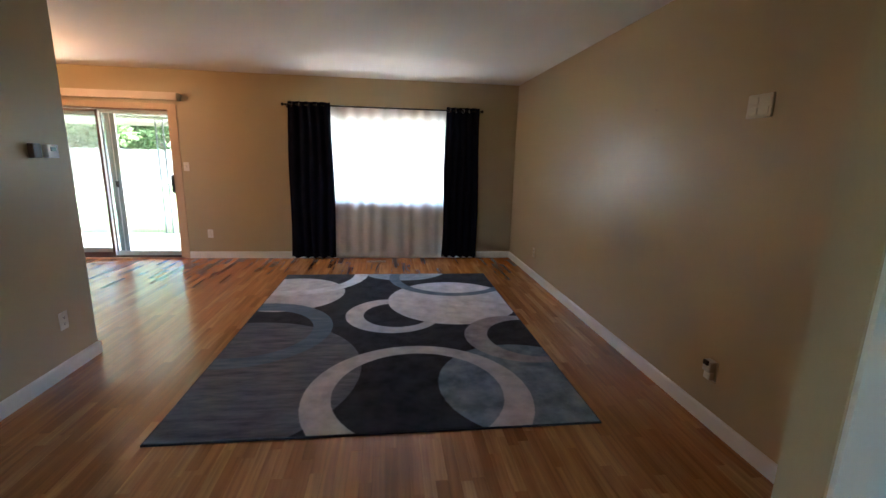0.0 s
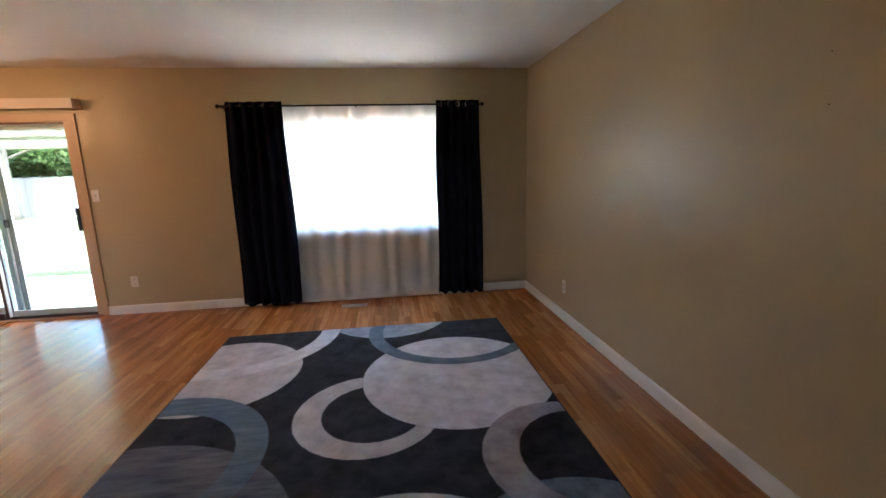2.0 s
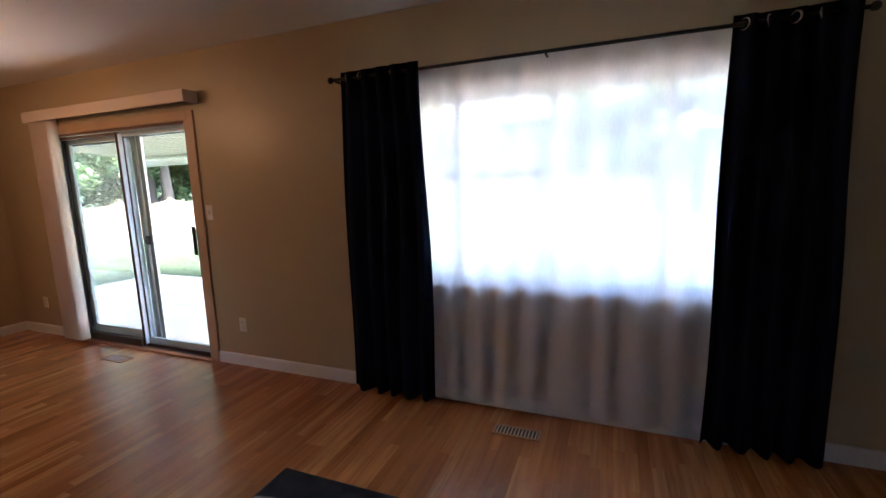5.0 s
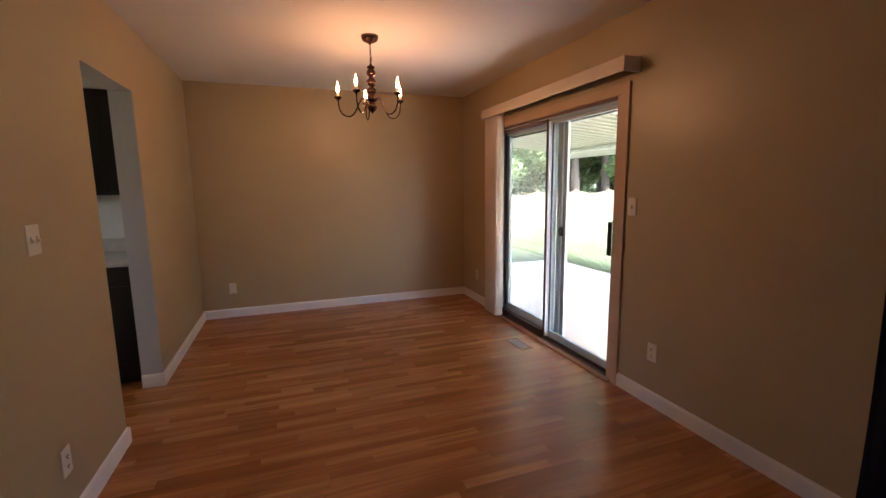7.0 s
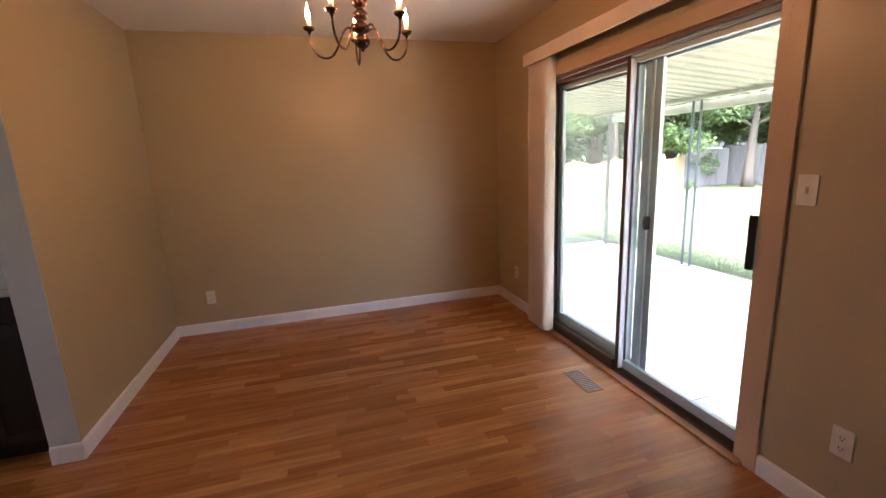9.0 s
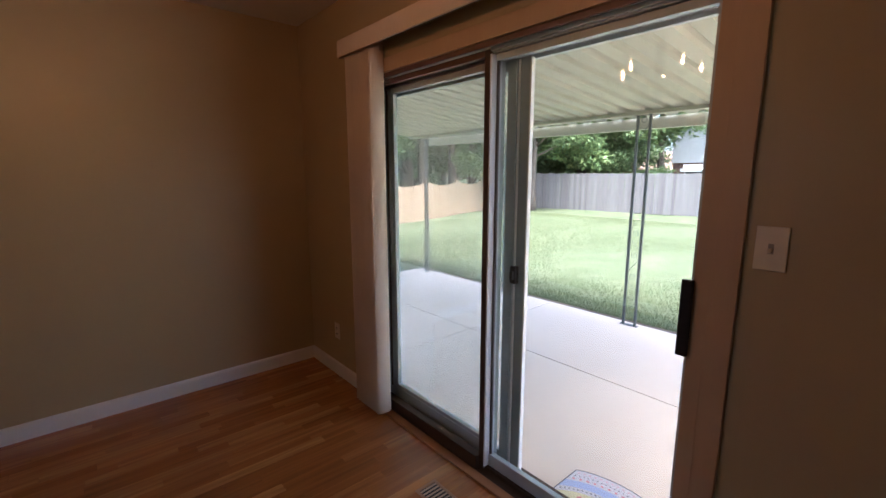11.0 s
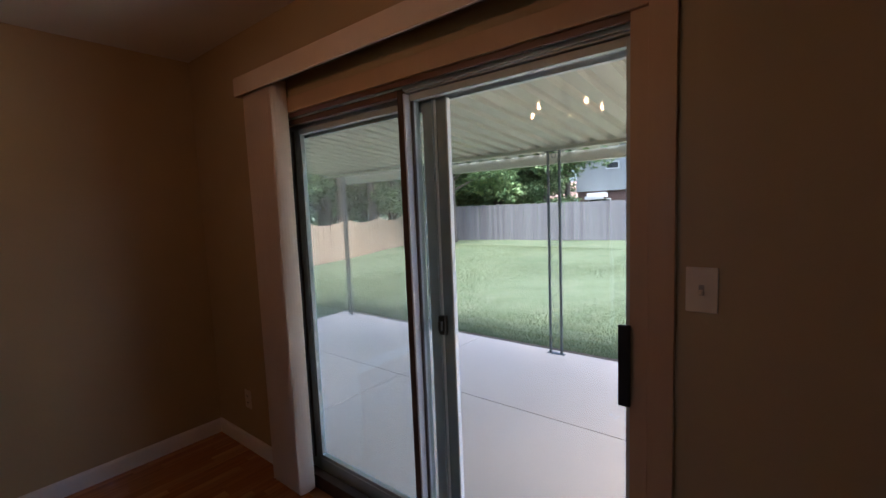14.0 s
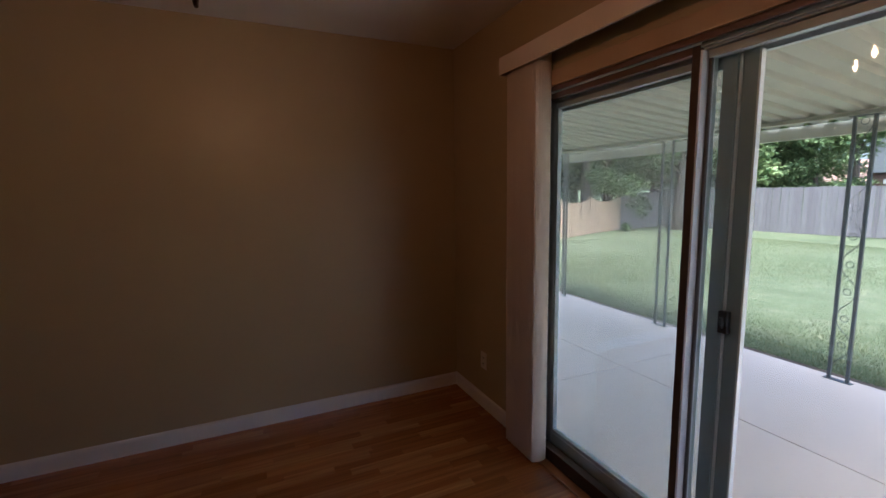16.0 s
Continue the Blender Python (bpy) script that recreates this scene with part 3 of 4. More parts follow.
ROD_Z, ROD_Y = 2.062, 5.994
rod = empty("curtain_rod", pose(0, ROD_Y, ROD_Z), "black metal curtain rod with ball ends above the window", "curtain rod")
part("rod", tube([(-1.34, 0, 0), (1.265, 0, 0)], 0.0095, 12), BLACK, rod, smooth=True)
for x in (-1.352, 1.277):
    part("finial", lathe([(0, -0.02), (0.012, -0.017), (0.019, -0.006), (0.019, 0.006), (0.012, 0.017), (0, 0.02)], 14), BLACK, rod, smooth=True, at=pose(x, 0, 0))
for x in (-1.315, -0.03, 1.235):
    part("bracket", boxes(((x - 0.006, 0.0, -0.016), (x + 0.006, YB - ROD_Y - 0.004, -0.008)), ((x - 0.012, YB - ROD_Y - 0.006, -0.035), (x + 0.012, YB - ROD_Y, 0.02))), BLACK, rod)


def blackout(x0, x1, seed, label):
    w = x1 - x0
    c = empty("curtain", pose((x0 + x1) / 2, ROD_Y, 0.03), label, "curtain", "blackout curtains at the window")
    b = hanging(w, ROD_Z + 0.035 - 0.03, 5, 0.028, phase=0.4, flare=0.10, seed=seed, sag=0.012)
    cloth = part("cloth", b, NAVY, c, smooth=True)
    sol = cloth.modifiers.new("thick", "SOLIDIFY")
    sol.thickness = 0.004
    for k in range(5):
        x = -w / 2 + w * (k + 0.5) / 5
        ring = bmesh.new()
        tube([(0.024 * math.cos(a), 0.0, 0.024 * math.sin(a)) for a in [2 * math.pi * i / 16 for i in range(17)]], 0.0045, 6, ring, cap=False)
        part("grommet", ring, CHROME, c, "nickel eyelet", smooth=True, at=pose(x, 0.0, ROD_Z - 0.03, 0, 0, 55 if k % 2 else -55))
    return c


blackout(-1.295, -0.745, 3, "navy blackout curtain with metal eyelets, wider bunched panel")
blackout(0.785, 1.245, 8, "navy blackout curtain with metal eyelets, narrower bunched panel")
sheer = empty("sheer_curtain", pose(0.0, YB - 0.034, 0.035), "translucent white voile curtain hanging in loose folds", "sheer curtain")
part("cloth", hanging(2.20, 2.045, 12, 0.015, phase=1.1, seed=5, nz=10, per=10), SHEER, sheer, smooth=True)
part("hem", hanging(2.202, 0.07, 12, 0.015, phase=1.1, seed=5, nz=1, per=10), SHEER, sheer, "doubled hem", smooth=True, at=pose(0, -0.004, 0.0))

# rug: bound slab with rounded rim
rug = empty("area_rug", pose(0.007, 3.583, 0.0), "charcoal area rug with overlapping grey, white and blue circles, lying flat", "rug")
part("woven_top", box((-1.193, -1.572, 0.002), (1.193, 1.572, 0.013), 0.004), RUG, rug)
part("binding", boxes(((-1.200, -1.579, 0.0005), (1.200, -1.567, 0.010)), ((-1.200, 1.567, 0.0005), (1.200, 1.579, 0.010)), ((-1.200, -1.567, 0.0005), (-1.188, 1.567, 0.010)),
                      ((1.188, -1.567, 0.0005), (1.200, 1.567, 0.010))), RUGBACK, rug, "dark bound edge")


# ---- wall plates ----
def face_plate(name, m, label, category, kind):
    """Wall plate in the x-z plane that looks towards -y."""
    o = empty(name, m, label, category)
    w = 0.044 if kind in ("double", "phone_pair") else 0.035
    part("plate", box((-w, -0.006, -0.057), (w, 0.0, 0.057), 0.003), PLATE, o)
    if kind == "outlet":
        for z in (-0.021, 0.021):
            s = part("socket", lathe([(0, -0.0085), (0.0145, -0.0085), (0.016, -0.007), (0.016, -0.004)], 18), PLATE, o, at=pose(0, 0, z, -90, 0, 0) @ pose(0, 0, 0, 180, 0, 0))
            part("slot", boxes(((-0.0075, -0.0095, -0.004), (-0.0055, -0.0070, 0.006)), ((0.0055, -0.0095, -0.003), (0.0075, -0.0070, 0.005)), ((-0.002, -0.0095, -0.0105), (0.002, -0.0070, -0.0065))),
                 SLOT, o, at=pose(0, 0, z))
    if kind in ("switch", "double"):
        for x in ((-0.02, 0.02) if kind == "double" else (0.0,)):
            part("toggle_slot", box((x - 0.006, -0.0068, -0.013), (x + 0.006, -0.0055, 0.013)), GREYPLASTIC, o)
            part("toggle", box((x - 0.0045, -0.018, -0.010), (x + 0.0045, -0.006, 0.001), 0.002), PLATE, o)
    for z in (-0.03, 0.03) if kind != "outlet" else (0.0,):
        part("screw", lathe([(0, -0.0072), (0.003, -0.0070), (0.003, -0.004)], 10), CHROME, o, at=pose(0, 0, z, -90, 0, 0) @ pose(0, 0, 0, 180, 0, 0))
    return o


face_plate("light_switch", pose(-2.631, YB, 1.236), "almond toggle light switch beside the sliding door", "light switch", "switch")
face_plate("wall_outlet", pose(-2.405, YB, 0.342), "almond duplex outlet on the tan wall near the sliding door", "outlet", "outlet")
face_plate("wall_outlet", pose(-5.05, YB, 0.33), "almond duplex outlet in the dining corner", "outlet", "outlet")
face_plate("wall_outlet", pose(XR, 5.0, 0.318, 0, 0, -90), "almond duplex outlet on the long wall", "outlet", "outlet")
face_plate("wall_outlet", pose(XE, 3.408, 0.317, 0, 0, 90), "almond duplex outlet on the dining end wall", "outlet", "outlet")
face_plate("light_switch", pose(-2.459, YK, 1.202, 0, 0, 180), "white double toggle switch beside the kitchen doorway", "light switch", "double")
face_plate("wall_outlet", pose(-2.458, YK, 0.300, 0, 0, 180), "white duplex outlet beside the kitchen doorway", "outlet", "outlet")
face_plate("wall_outlet", pose(XL, 2.836, 0.355, 0, 0, 90), "white duplex outlet on the entry partition", "outlet", "outlet")

night = empty("plug_in_night_light", pose(XR, 1.962, 0.325, 0, 0, -90), "grey and white plug-in device in a low outlet", "night light")
part("plate", box((-0.035, -0.006, -0.057), (0.035, 0, 0.057), 0.003), PLATE, night)
part("body", box((-0.028, -0.045, -0.005), (0.028, -0.006, 0.058), 0.008), LIGHTGREY, night, "light grey plastic body")
part("lens", box((-0.018, -0.055, 0.035), (0.018, -0.040, 0.062), 0.006), BLACK, night, "dark sensor lens")
part("shade", box((-0.024, -0.035, -0.05), (0.024, -0.006, -0.007), 0.008), TRIM, night, "white diffuser")

chime = empty("door_chime", pose(XR, 1.939, 1.717, 0, 0, -90), "square off-white door chime cover with four raised panels", "door chime")
part("cover", box((-0.072, -0.010, -0.055), (0.072, 0, 0.055), 0.003), PLATE, chime)
for x in (-0.033, 0.033):
    for z in (-0.024, 0.024):
        part("raised_panel", box((x - 0.025, -0.014, z - 0.018), (x + 0.025, -0.008, z + 0.018), 0.002), PLATE, chime)

stat = empty("thermostat", pose(XL, 2.905, 1.413, 0, 0, 90), "white thermostat with a grey display on the partition", "thermostat")
part("body", box((-0.012, -0.030, -0.04), (0.075, 0, 0.04), 0.006), TRIM, stat)
part("display", box((0.010, -0.033, 0.0), (0.055, -0.028, 0.026), 0.002), SCREENLCD, stat, "grey display")
oldbox = empty("wall_sensor", pose(XL, 2.810, 1.415, 0, 0, 90), "small dark brown box beside the thermostat", "sensor")
part("body", box((-0.03, -0.035, -0.042), (0.03, 0, 0.042), 0.006), BROWNPLASTIC, oldbox)
for y, z in ((2.788, 1.783), (2.775, 1.603)):
    scr = empty("wall_anchor", pose(XR, y, z, 0, 0, -90), "small bare metal screw in the tan wall", "screw", "screws in the long wall")
    part("screw_head", lathe([(0, -0.008), (0.005, -0.007), (0.005, -0.003), (0.0025, 0.0), (0.0025, 0.004)], 10), SLOT, scr, at=pose(0, 0, 0, -90, 0, 0) @ pose(0, 0, 0, 180, 0, 0))


def floor_register(m, label, length, width, slats):
    o = empty("floor_vent", m, label, "floor vent")
    part("frame", boxes(((-length / 2, -width / 2, 0.0), (length / 2, -width / 2 + 0.012, 0.005)), ((-length / 2, width / 2 - 0.012, 0.0), (length / 2, width / 2, 0.005)),
                        ((-length / 2, -width / 2 + 0.012, 0.0), (-length / 2 + 0.014, width / 2 - 0.012, 0.005)), ((length / 2 - 0.014, -width / 2 + 0.012, 0.0), (length / 2, width / 2 - 0.012, 0.005))), VENT, o)
    # flat sheet under the slats; the opening's darkness is painted on it
    part("well", box((-length / 2 + 0.014, -width / 2 + 0.012, 0.0005), (length / 2 - 0.014, width / 2 - 0.012, 0.0010)), DUCTSHADE, o, "near-black sheet painted as the duct's shade")
    step = (length - 0.028) / slats
    bm = box((-step * 0.21, -width / 2 + 0.012, 0.0015), (step * 0.21, width / 2 - 0.012, 0.0035))
    # slats take the lighter tan that carries their highlight
    first = part("slat", bm, SLATLIT, o, at=pose(-length / 2 + 0.014 + step * 0.5, 0, 0))
    for k in range(1, slats):
        s = new("slat", first.data)
        s.parent = o
        s.matrix_basis = pose(-length / 2 + 0.014 + step * (k + 0.5), 0, 0)
    return o


floor_register(pose(-3.628, 5.860, 0.0), "brown louvred floor vent before the sliding door", 0.265, 0.115, 12)
floor_register(pose(-0.16, 5.852, 0.0), "brown louvred floor vent under the window", 0.265, 0.10, 12)

# ---- dining space ----
LX, LY = -3.655, 4.640
lamp = empty("chandelier", pose(LX, LY, 1.92), "five-arm antique bronze chandelier with lit flame bulbs", "chandelier")
part("canopy", lathe([(0, 0.462), (0.008, 0.463), (0.012, 0.470), (0.030, 0.476), (0.052, 0.488), (0.060, 0.504), (0.062, 0.52), (0, 0.52)], 28), COPPER, lamp, "dark bronze ceiling canopy", smooth=True)
part("column", lathe([(0, -0.012), (0.008, -0.008), (0.010, 0.0), (0.024, 0.008), (0.036, 0.026), (0.037, 0.042), (0.026, 0.058), (0.017, 0.064), (0.022, 0.070), (0.038, 0.082), (0.040, 0.096),
                      (0.028, 0.112), (0.017, 0.118), (0.022, 0.124), (0.034, 0.136), (0.035, 0.152), (0.024, 0.166), (0.016, 0.172), (0.022, 0.178), (0.036, 0.194), (0.036, 0.212), (0.024, 0.232),
                      (0.015, 0.240), (0.020, 0.246), (0.034, 0.262), (0.030, 0.282), (0.017, 0.296), (0.027, 0.302), (0.029, 0.312), (0.012, 0.322), (0.006, 0.334), (0, 0.336)], 24), COPPER, lamp, smooth=True)
part("hook", tube([(0.015 * math.sin(k * math.pi / 6), 0, 0.350 - 0.020 * math.cos(k * math.pi / 6)) for k in range(13)], 0.0025, 6), COPPER, lamp, smooth=True)
for k in range(5):
    z = 0.367 + k * 0.020
    loop = [(0.007 * math.cos(a), 0, z + 0.013 * math.sin(a)) for a in [2 * math.pi * i / 12 for i in range(13)]]
    part("chain_link", tube(loop, 0.0018, 5), COPPER, lamp, smooth=True, at=pose(0, 0, 0, 0, 0, 90 * (k % 2) + 20))
part("cord", tube([(0.004, 0.003, 0.33), (0.026, 0.004, 0.365), (-0.020, 0.003, 0.40), (0.008, 0.003, 0.43), (0.004, 0.002, 0.465)], 0.0022, 6), BRONZE, lamp, smooth=True)
ARM_R = 0.243
knots = [(-0.01, 0.05), (0.03, 0.078), (0.062, 0.096), (0.092, 0.066), (0.118, 0.008), (0.152, -0.028), (0.196, -0.026), (0.232, 0.012), (0.243, 0.080), (0.244, 0.14)]
arm_pts = []
for (x0, z0), (x1, z1), (x2, z2), (x3, z3) in zip(knots, knots[1:], knots[2:], knots[3:]):
    for s in range(4):
        u = s / 4

        def spline(a, b, c, d):
            return 0.5 * (2 * b + (c - a) * u + (2 * a - 5 * b + 4 * c - d) * u * u + (3 * b - a - 3 * c + d) * u ** 3)

        arm_pts.append((spline(x0, x1, x2, x3), 0, spline(z0, z1, z2, z3)))
arm_pts.append((0.243, 0, 0.082))
for k in range(5):
    turn = pose(0, 0, 0, 0, 0, 180.5 + 72 * k)
    arm = part("arm", tube(arm_pts, 0.0052, 8), COPPER, lamp, smooth=True, at=turn)
    part("cup", lathe([(0, 0.078), (0.008, 0.080), (0.010, 0.088), (0.022, 0.094), (0.027, 0.106), (0.024, 0.107), (0.015, 0.100), (0, 0.100)], 18), COPPER, arm, smooth=True, at=pose(ARM_R, 0, 0))
    part("candle_sleeve", lathe([(0, 0.099), (0.0105, 0.099), (0.0105, 0.136), (0, 0.137)], 14), CANDLE, arm, "cream candle sleeve", smooth=True, at=pose(ARM_R, 0, 0))
    part("bulb", lathe([(0, 0.137), (0.005, 0.139), (0.0085, 0.147), (0.0102, 0.157), (0.0092, 0.168), (0.0058, 0.182), (0.0026, 0.196), (0.0009, 0.208), (0, 0.210)], 14), BULB, arm, "lit flame-shaped bulb", smooth=True, at=pose(ARM_R, 0, 0))

val = empty("blind_valance", pose(0, 0, 0), "cream box valance over the sliding door", "valance")
VX0, VX1, VZ0, VZ1 = -4.659, -2.622, 2.057, 2.146
part("front_board", box((VX0, 5.972, VZ0), (VX1, 5.984, VZ1), 0.002), BLIND, val)
part("end_board", box((VX1 - 0.012, 5.984, VZ0), (VX1, YB, VZ1), 0.002), BLIND, val)
part("end_board", box((VX0, 5.984, VZ0), (VX0 + 0.012, YB, VZ1), 0.002), BLIND, val)
part("top_board", box((VX0 + 0.012, 5.984, VZ1 - 0.01), (VX1 - 0.012, YB, VZ1)), BLIND, val)
part("head_rail", box((VX0 + 0.02, 6.020, VZ1 - 0.055), (VX1 - 0.03, 6.062, VZ1 - 0.014), 0.003), BRONZE, val, "brown metal head rail")
vane_set = empty("vertical_blind", pose(0, 0, 0), "cream vertical blind vanes stacked open at the door's side", "vertical blind")
for k in range(16):
    x = -4.618 + k * 0.0165
    bm = bmesh.new()
    n = 6
    prev = None
    rng = random.Random(k)
    lean = rng.uniform(-0.006, 0.006)
    for i in range(n + 1):
        u = i / n - 0.5
        off = 0.008 * (1 - 4 * u * u)
        col = [bm.verts.new((x + off + lean * u + dx, 6.040 + 0.086 * u, z)) for dx, z in ((0, 0.028), (0.0012, 0.028), (0.0012, VZ1 - 0.05), (0, VZ1 - 0.05))]
        if prev:
            for a in range(4):
                bm.faces.new((prev[a], prev[(a + 1) % 4], col[(a + 1) % 4], col[a]))
        else:
            bm.faces.new(col)
        prev = col
    bm.faces.new(prev[::-1])
    part("vane", bm, BLIND, vane_set, smooth=False)

# ---- kitchen seen through the doorway ----
def cabinet_door(parent, x, y0, y1, z0, z1):
    d = part("door", box((x, y0, z0), (x + 0.018, y1, z1), 0.002), ESPRESSO, parent)
    f = 0.055
    part("door_frame", boxes(((x + 0.018, y0, z0), (x + 0.024, y0 + f, z1)), ((x + 0.018, y1 - f, z0), (x + 0.024, y1, z1)), ((x + 0.018, y0 + f, z0), (x + 0.024, y1 - f, z0 + f)),
                             ((x + 0.018, y0 + f, z1 - f), (x + 0.024, y1 - f, z1)), bevel=0.0015), ESPRESSO, d)
    return d


for y0, y1 in ((2.30, 2.74), (2.745, 2.998)):
    c = empty("base_cabinet", pose(0, 0, 0), "dark espresso base cabinet with drawer under a beige worktop", "cabinet", "kitchen base cabinets")
    part("body", boxes(((-4.50, y0, 0.10), (-3.915, y1, 0.865)), ((-4.50, y0, 0.0), (-3.98, y1, 0.10))), ESPRESSO, c)
    part("drawer_front", box((-3.913, y0 + 0.004, 0.735), (-3.893, y1 - 0.004, 0.86), 0.003), ESPRESSO, c)
    cabinet_door(c, -3.913, y0 + 0.004, y1 - 0.004, 0.115, 0.725)
c = empty("worktop", pose(0, 0, 0), "beige laminate worktop with upstand on dark cabinets", "worktop")
part("slab", box((-4.50, 1.2, 0.867), (-3.86, 2.998, 0.905), 0.008), COUNTER, c)
part("upstand", box((-4.498, 1.2, 0.906), (-4.478, 2.998, 1.005), 0.004), COUNTER, c)
c = empty("base_cabinet", pose(0, 0, 0), "dark espresso base cabinet under the worktop", "cabinet", "kitchen base cabinets")
part("body", boxes(((-4.50, 1.2, 0.10), (-3.915, 2.296, 0.865)), ((-4.50, 1.2, 0.0), (-3.98, 2.296, 0.10))), ESPRESSO, c)
cabinet_door(c, -3.913, 1.204, 1.745, 0.115, 0.86)
cabinet_door(c, -3.913, 1.751, 2.292, 0.115, 0.86)
for y0, y1 in ((2.28, 2.735), (2.74, 2.998)):
    c = empty("wall_cabinet", pose(0, 0, 0), "dark espresso wall cabinet hung above the worktop", "cabinet", "kitchen wall cabinets")
    part("body", box((-4.50, y0, 1.345), (-4.20, y1, 2.08)), ESPRESSO, c)
    cabinet_door(c, -4.198, y0 + 0.003, y1 - 0.003, 1.348, 2.077)
structure("kitchen_soffit", box((-4.50, 0.32, 2.083), (-4.17, 3.002, H)), KWALL, "pale boxed soffit above the cabinets", "soffit")

# ---- patio and garden ----
def lawn_material():
    m, nt, b = material("lawn")
    v = coords(nt)
    big = noise_node(nt, v, 0.45, 5.0, 0.6)
    mid = noise_node(nt, v, 2.6, 6.0, 0.75)
    tuft = noise_node(nt, v, 11.0, 5.0, 0.75)
    fine = noise_node(nt, v, 38.0, 4.0, 0.75)
    c = mix_colour(nt, remap(nt, big, 0.35, 0.65), (0.108, 0.138, 0.070), (0.180, 0.205, 0.112))
    c = mix_colour(nt, remap(nt, mid, 0.46, 0.64, 0.0, 0.75), c, (0.26, 0.255, 0.155))
    c = mix_colour(nt, remap(nt, tuft, 0.46, 0.62, 0.0, 0.75), c, (0.078, 0.105, 0.050))
    c = mix_colour(nt, remap(nt, fine, 0.4, 0.7, 0.0, 0.5), c, (0.085, 0.112, 0.054))
    nt.links.new(c, b.inputs["Base Color"])
    b.inputs["Roughness"].default_value = 0.9
    b.inputs["Specular IOR Level"].default_value = 0.2
    bump(nt, b, math_node(nt, "ADD", fine, tuft), 0.9, 0.05)
    return m


def leaf_material(name, dark, light):
    m, nt, b = material(name)
    isl = nt.nodes.new("ShaderNodeNewGeometry").outputs["Random Per Island"]
    c = mix_colour(nt, isl, dark, light)
    nt.links.new(c, b.inputs["Base Color"])
    b.inputs["Roughness"].default_value = 0.55
    b.inputs["Specular IOR Level"].default_value = 0.3
    tl = nt.nodes.new("ShaderNodeBsdfTranslucent")
    nt.links.new(c, tl.inputs[0])
    mx = nt.nodes.new("ShaderNodeMixShader")
    mx.inputs[0].default_value = 0.35
    nt.links.new(b.outputs[0], mx.inputs[1])
    nt.links.new(tl.outputs[0], mx.inputs[2])
    nt.links.new(mx.outputs[0], nt.nodes["Material Output"].inputs[0])
    return m


def board_material(name, a, b_):
    m, nt, b = material(name)
    info = nt.nodes.new("ShaderNodeObjectInfo").outputs["Random"]
    isl = nt.nodes.new("ShaderNodeNewGeometry").outputs["Random Per Island"]
    r = math_node(nt, "FRACT", math_node(nt, "MULTIPLY_ADD", info, 5.17, isl))
    g = noise_node(nt, coords(nt, (1, 1, 0.08)), 30.0, 5.0, 0.65)
    s = noise_node(nt, coords(nt), 0.8, 4.0)
    c = mix_colour(nt, r, a, b_)
    c = mix_colour(nt, remap(nt, g, 0.4, 0.75, 0.0, 0.5), c, tuple(x * 0.45 for x in a))
    c = mix_colour(nt, remap(nt, s, 0.5, 0.75, 0.0, 0.3), c, tuple(x * 0.6 for x in b_))
    nt.links.new(c, b.inputs["Base Color"])
    b.inputs["Roughness"].default_value = 0.85
    bump(nt, b, g, 0.4, 0.004)
    return m


LAWN = lawn_material()
BLADE = leaf_material("grass_blade", (0.125, 0.160, 0.075), (0.28, 0.30, 0.165))
SOIL = surface("bare_soil", (0.12, 0.085, 0.055), 0.95, vary=0.2, big=9.0, fine=70.0, relief=0.6, depth=0.02)
CONCRETE = surface("patio_concrete", (0.76, 0.61, 0.475), 0.8, vary=0.05, big=1.1, fine=120.0, relief=0.25, depth=0.002)
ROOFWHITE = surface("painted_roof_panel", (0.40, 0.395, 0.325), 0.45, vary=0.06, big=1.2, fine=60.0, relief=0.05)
IRON = surface("painted_iron", (0.11, 0.12, 0.12), 0.5, metal=0.3, vary=0.12, fine=90.0, relief=0.1)
CEDAR = board_material("new_cedar_board", (0.31, 0.215, 0.133), (0.43, 0.31, 0.20))
GREYWOOD = board_material("weathered_board", (0.138, 0.125, 0.122), (0.205, 0.190, 0.185))
BARK = surface("bark", (0.13, 0.105, 0.085), 0.95, vary=0.25, big=6.0, fine=30.0, relief=0.8, depth=0.03, stretch=(1, 1, 0.25))
LEAF = leaf_material("maple_leaf", (0.095, 0.165, 0.065), (0.31, 0.39, 0.17))
LEAFDARK = leaf_material("dark_leaf", (0.070, 0.125, 0.055), (0.23, 0.30, 0.13))
SIDING = surface("blue_grey_siding", (0.30, 0.315, 0.32), 0.6, vary=0.05, big=2.0, fine=30.0, relief=0.1)
BRICKDARK = surface("dark_brick", (0.11, 0.065, 0.055), 0.85, vary=0.2, big=3.0, fine=14.0, relief=0.4, depth=0.01)
SHINGLE = surface("terracotta_shingle", (0.36, 0.21, 0.15), 0.85, vary=0.15, big=2.0, fine=18.0, relief=0.5, depth=0.02)
GREYROOF = surface("grey_shingle", (0.12, 0.12, 0.125), 0.9, vary=0.15, big=2.0, fine=18.0, relief=0.5, depth=0.02)
WINDOWDARK = surface("dark_window_glass", (0.035, 0.04, 0.045), 0.1, vary=0.05, relief=0)
AWNING = surface("white_awning", (0.62, 0.63, 0.64), 0.5, vary=0.05, relief=0.05)
MATBASE = surface("mat_rubber", (0.62, 0.56, 0.55), 0.9, vary=0.06, fine=200.0, relief=0.3)
MATBLUE = surface("mat_blue", (0.42, 0.46, 0.66), 0.9, vary=0.08, fine=200.0, relief=0.3)
MATPINK = surface("mat_pink", (0.72, 0.22, 0.24), 0.9, vary=0.08, fine=200.0, relief=0.3)
MATGREY = surface("mat_grey", (0.16, 0.16, 0.19), 0.9, vary=0.08, fine=200.0, relief=0.3)
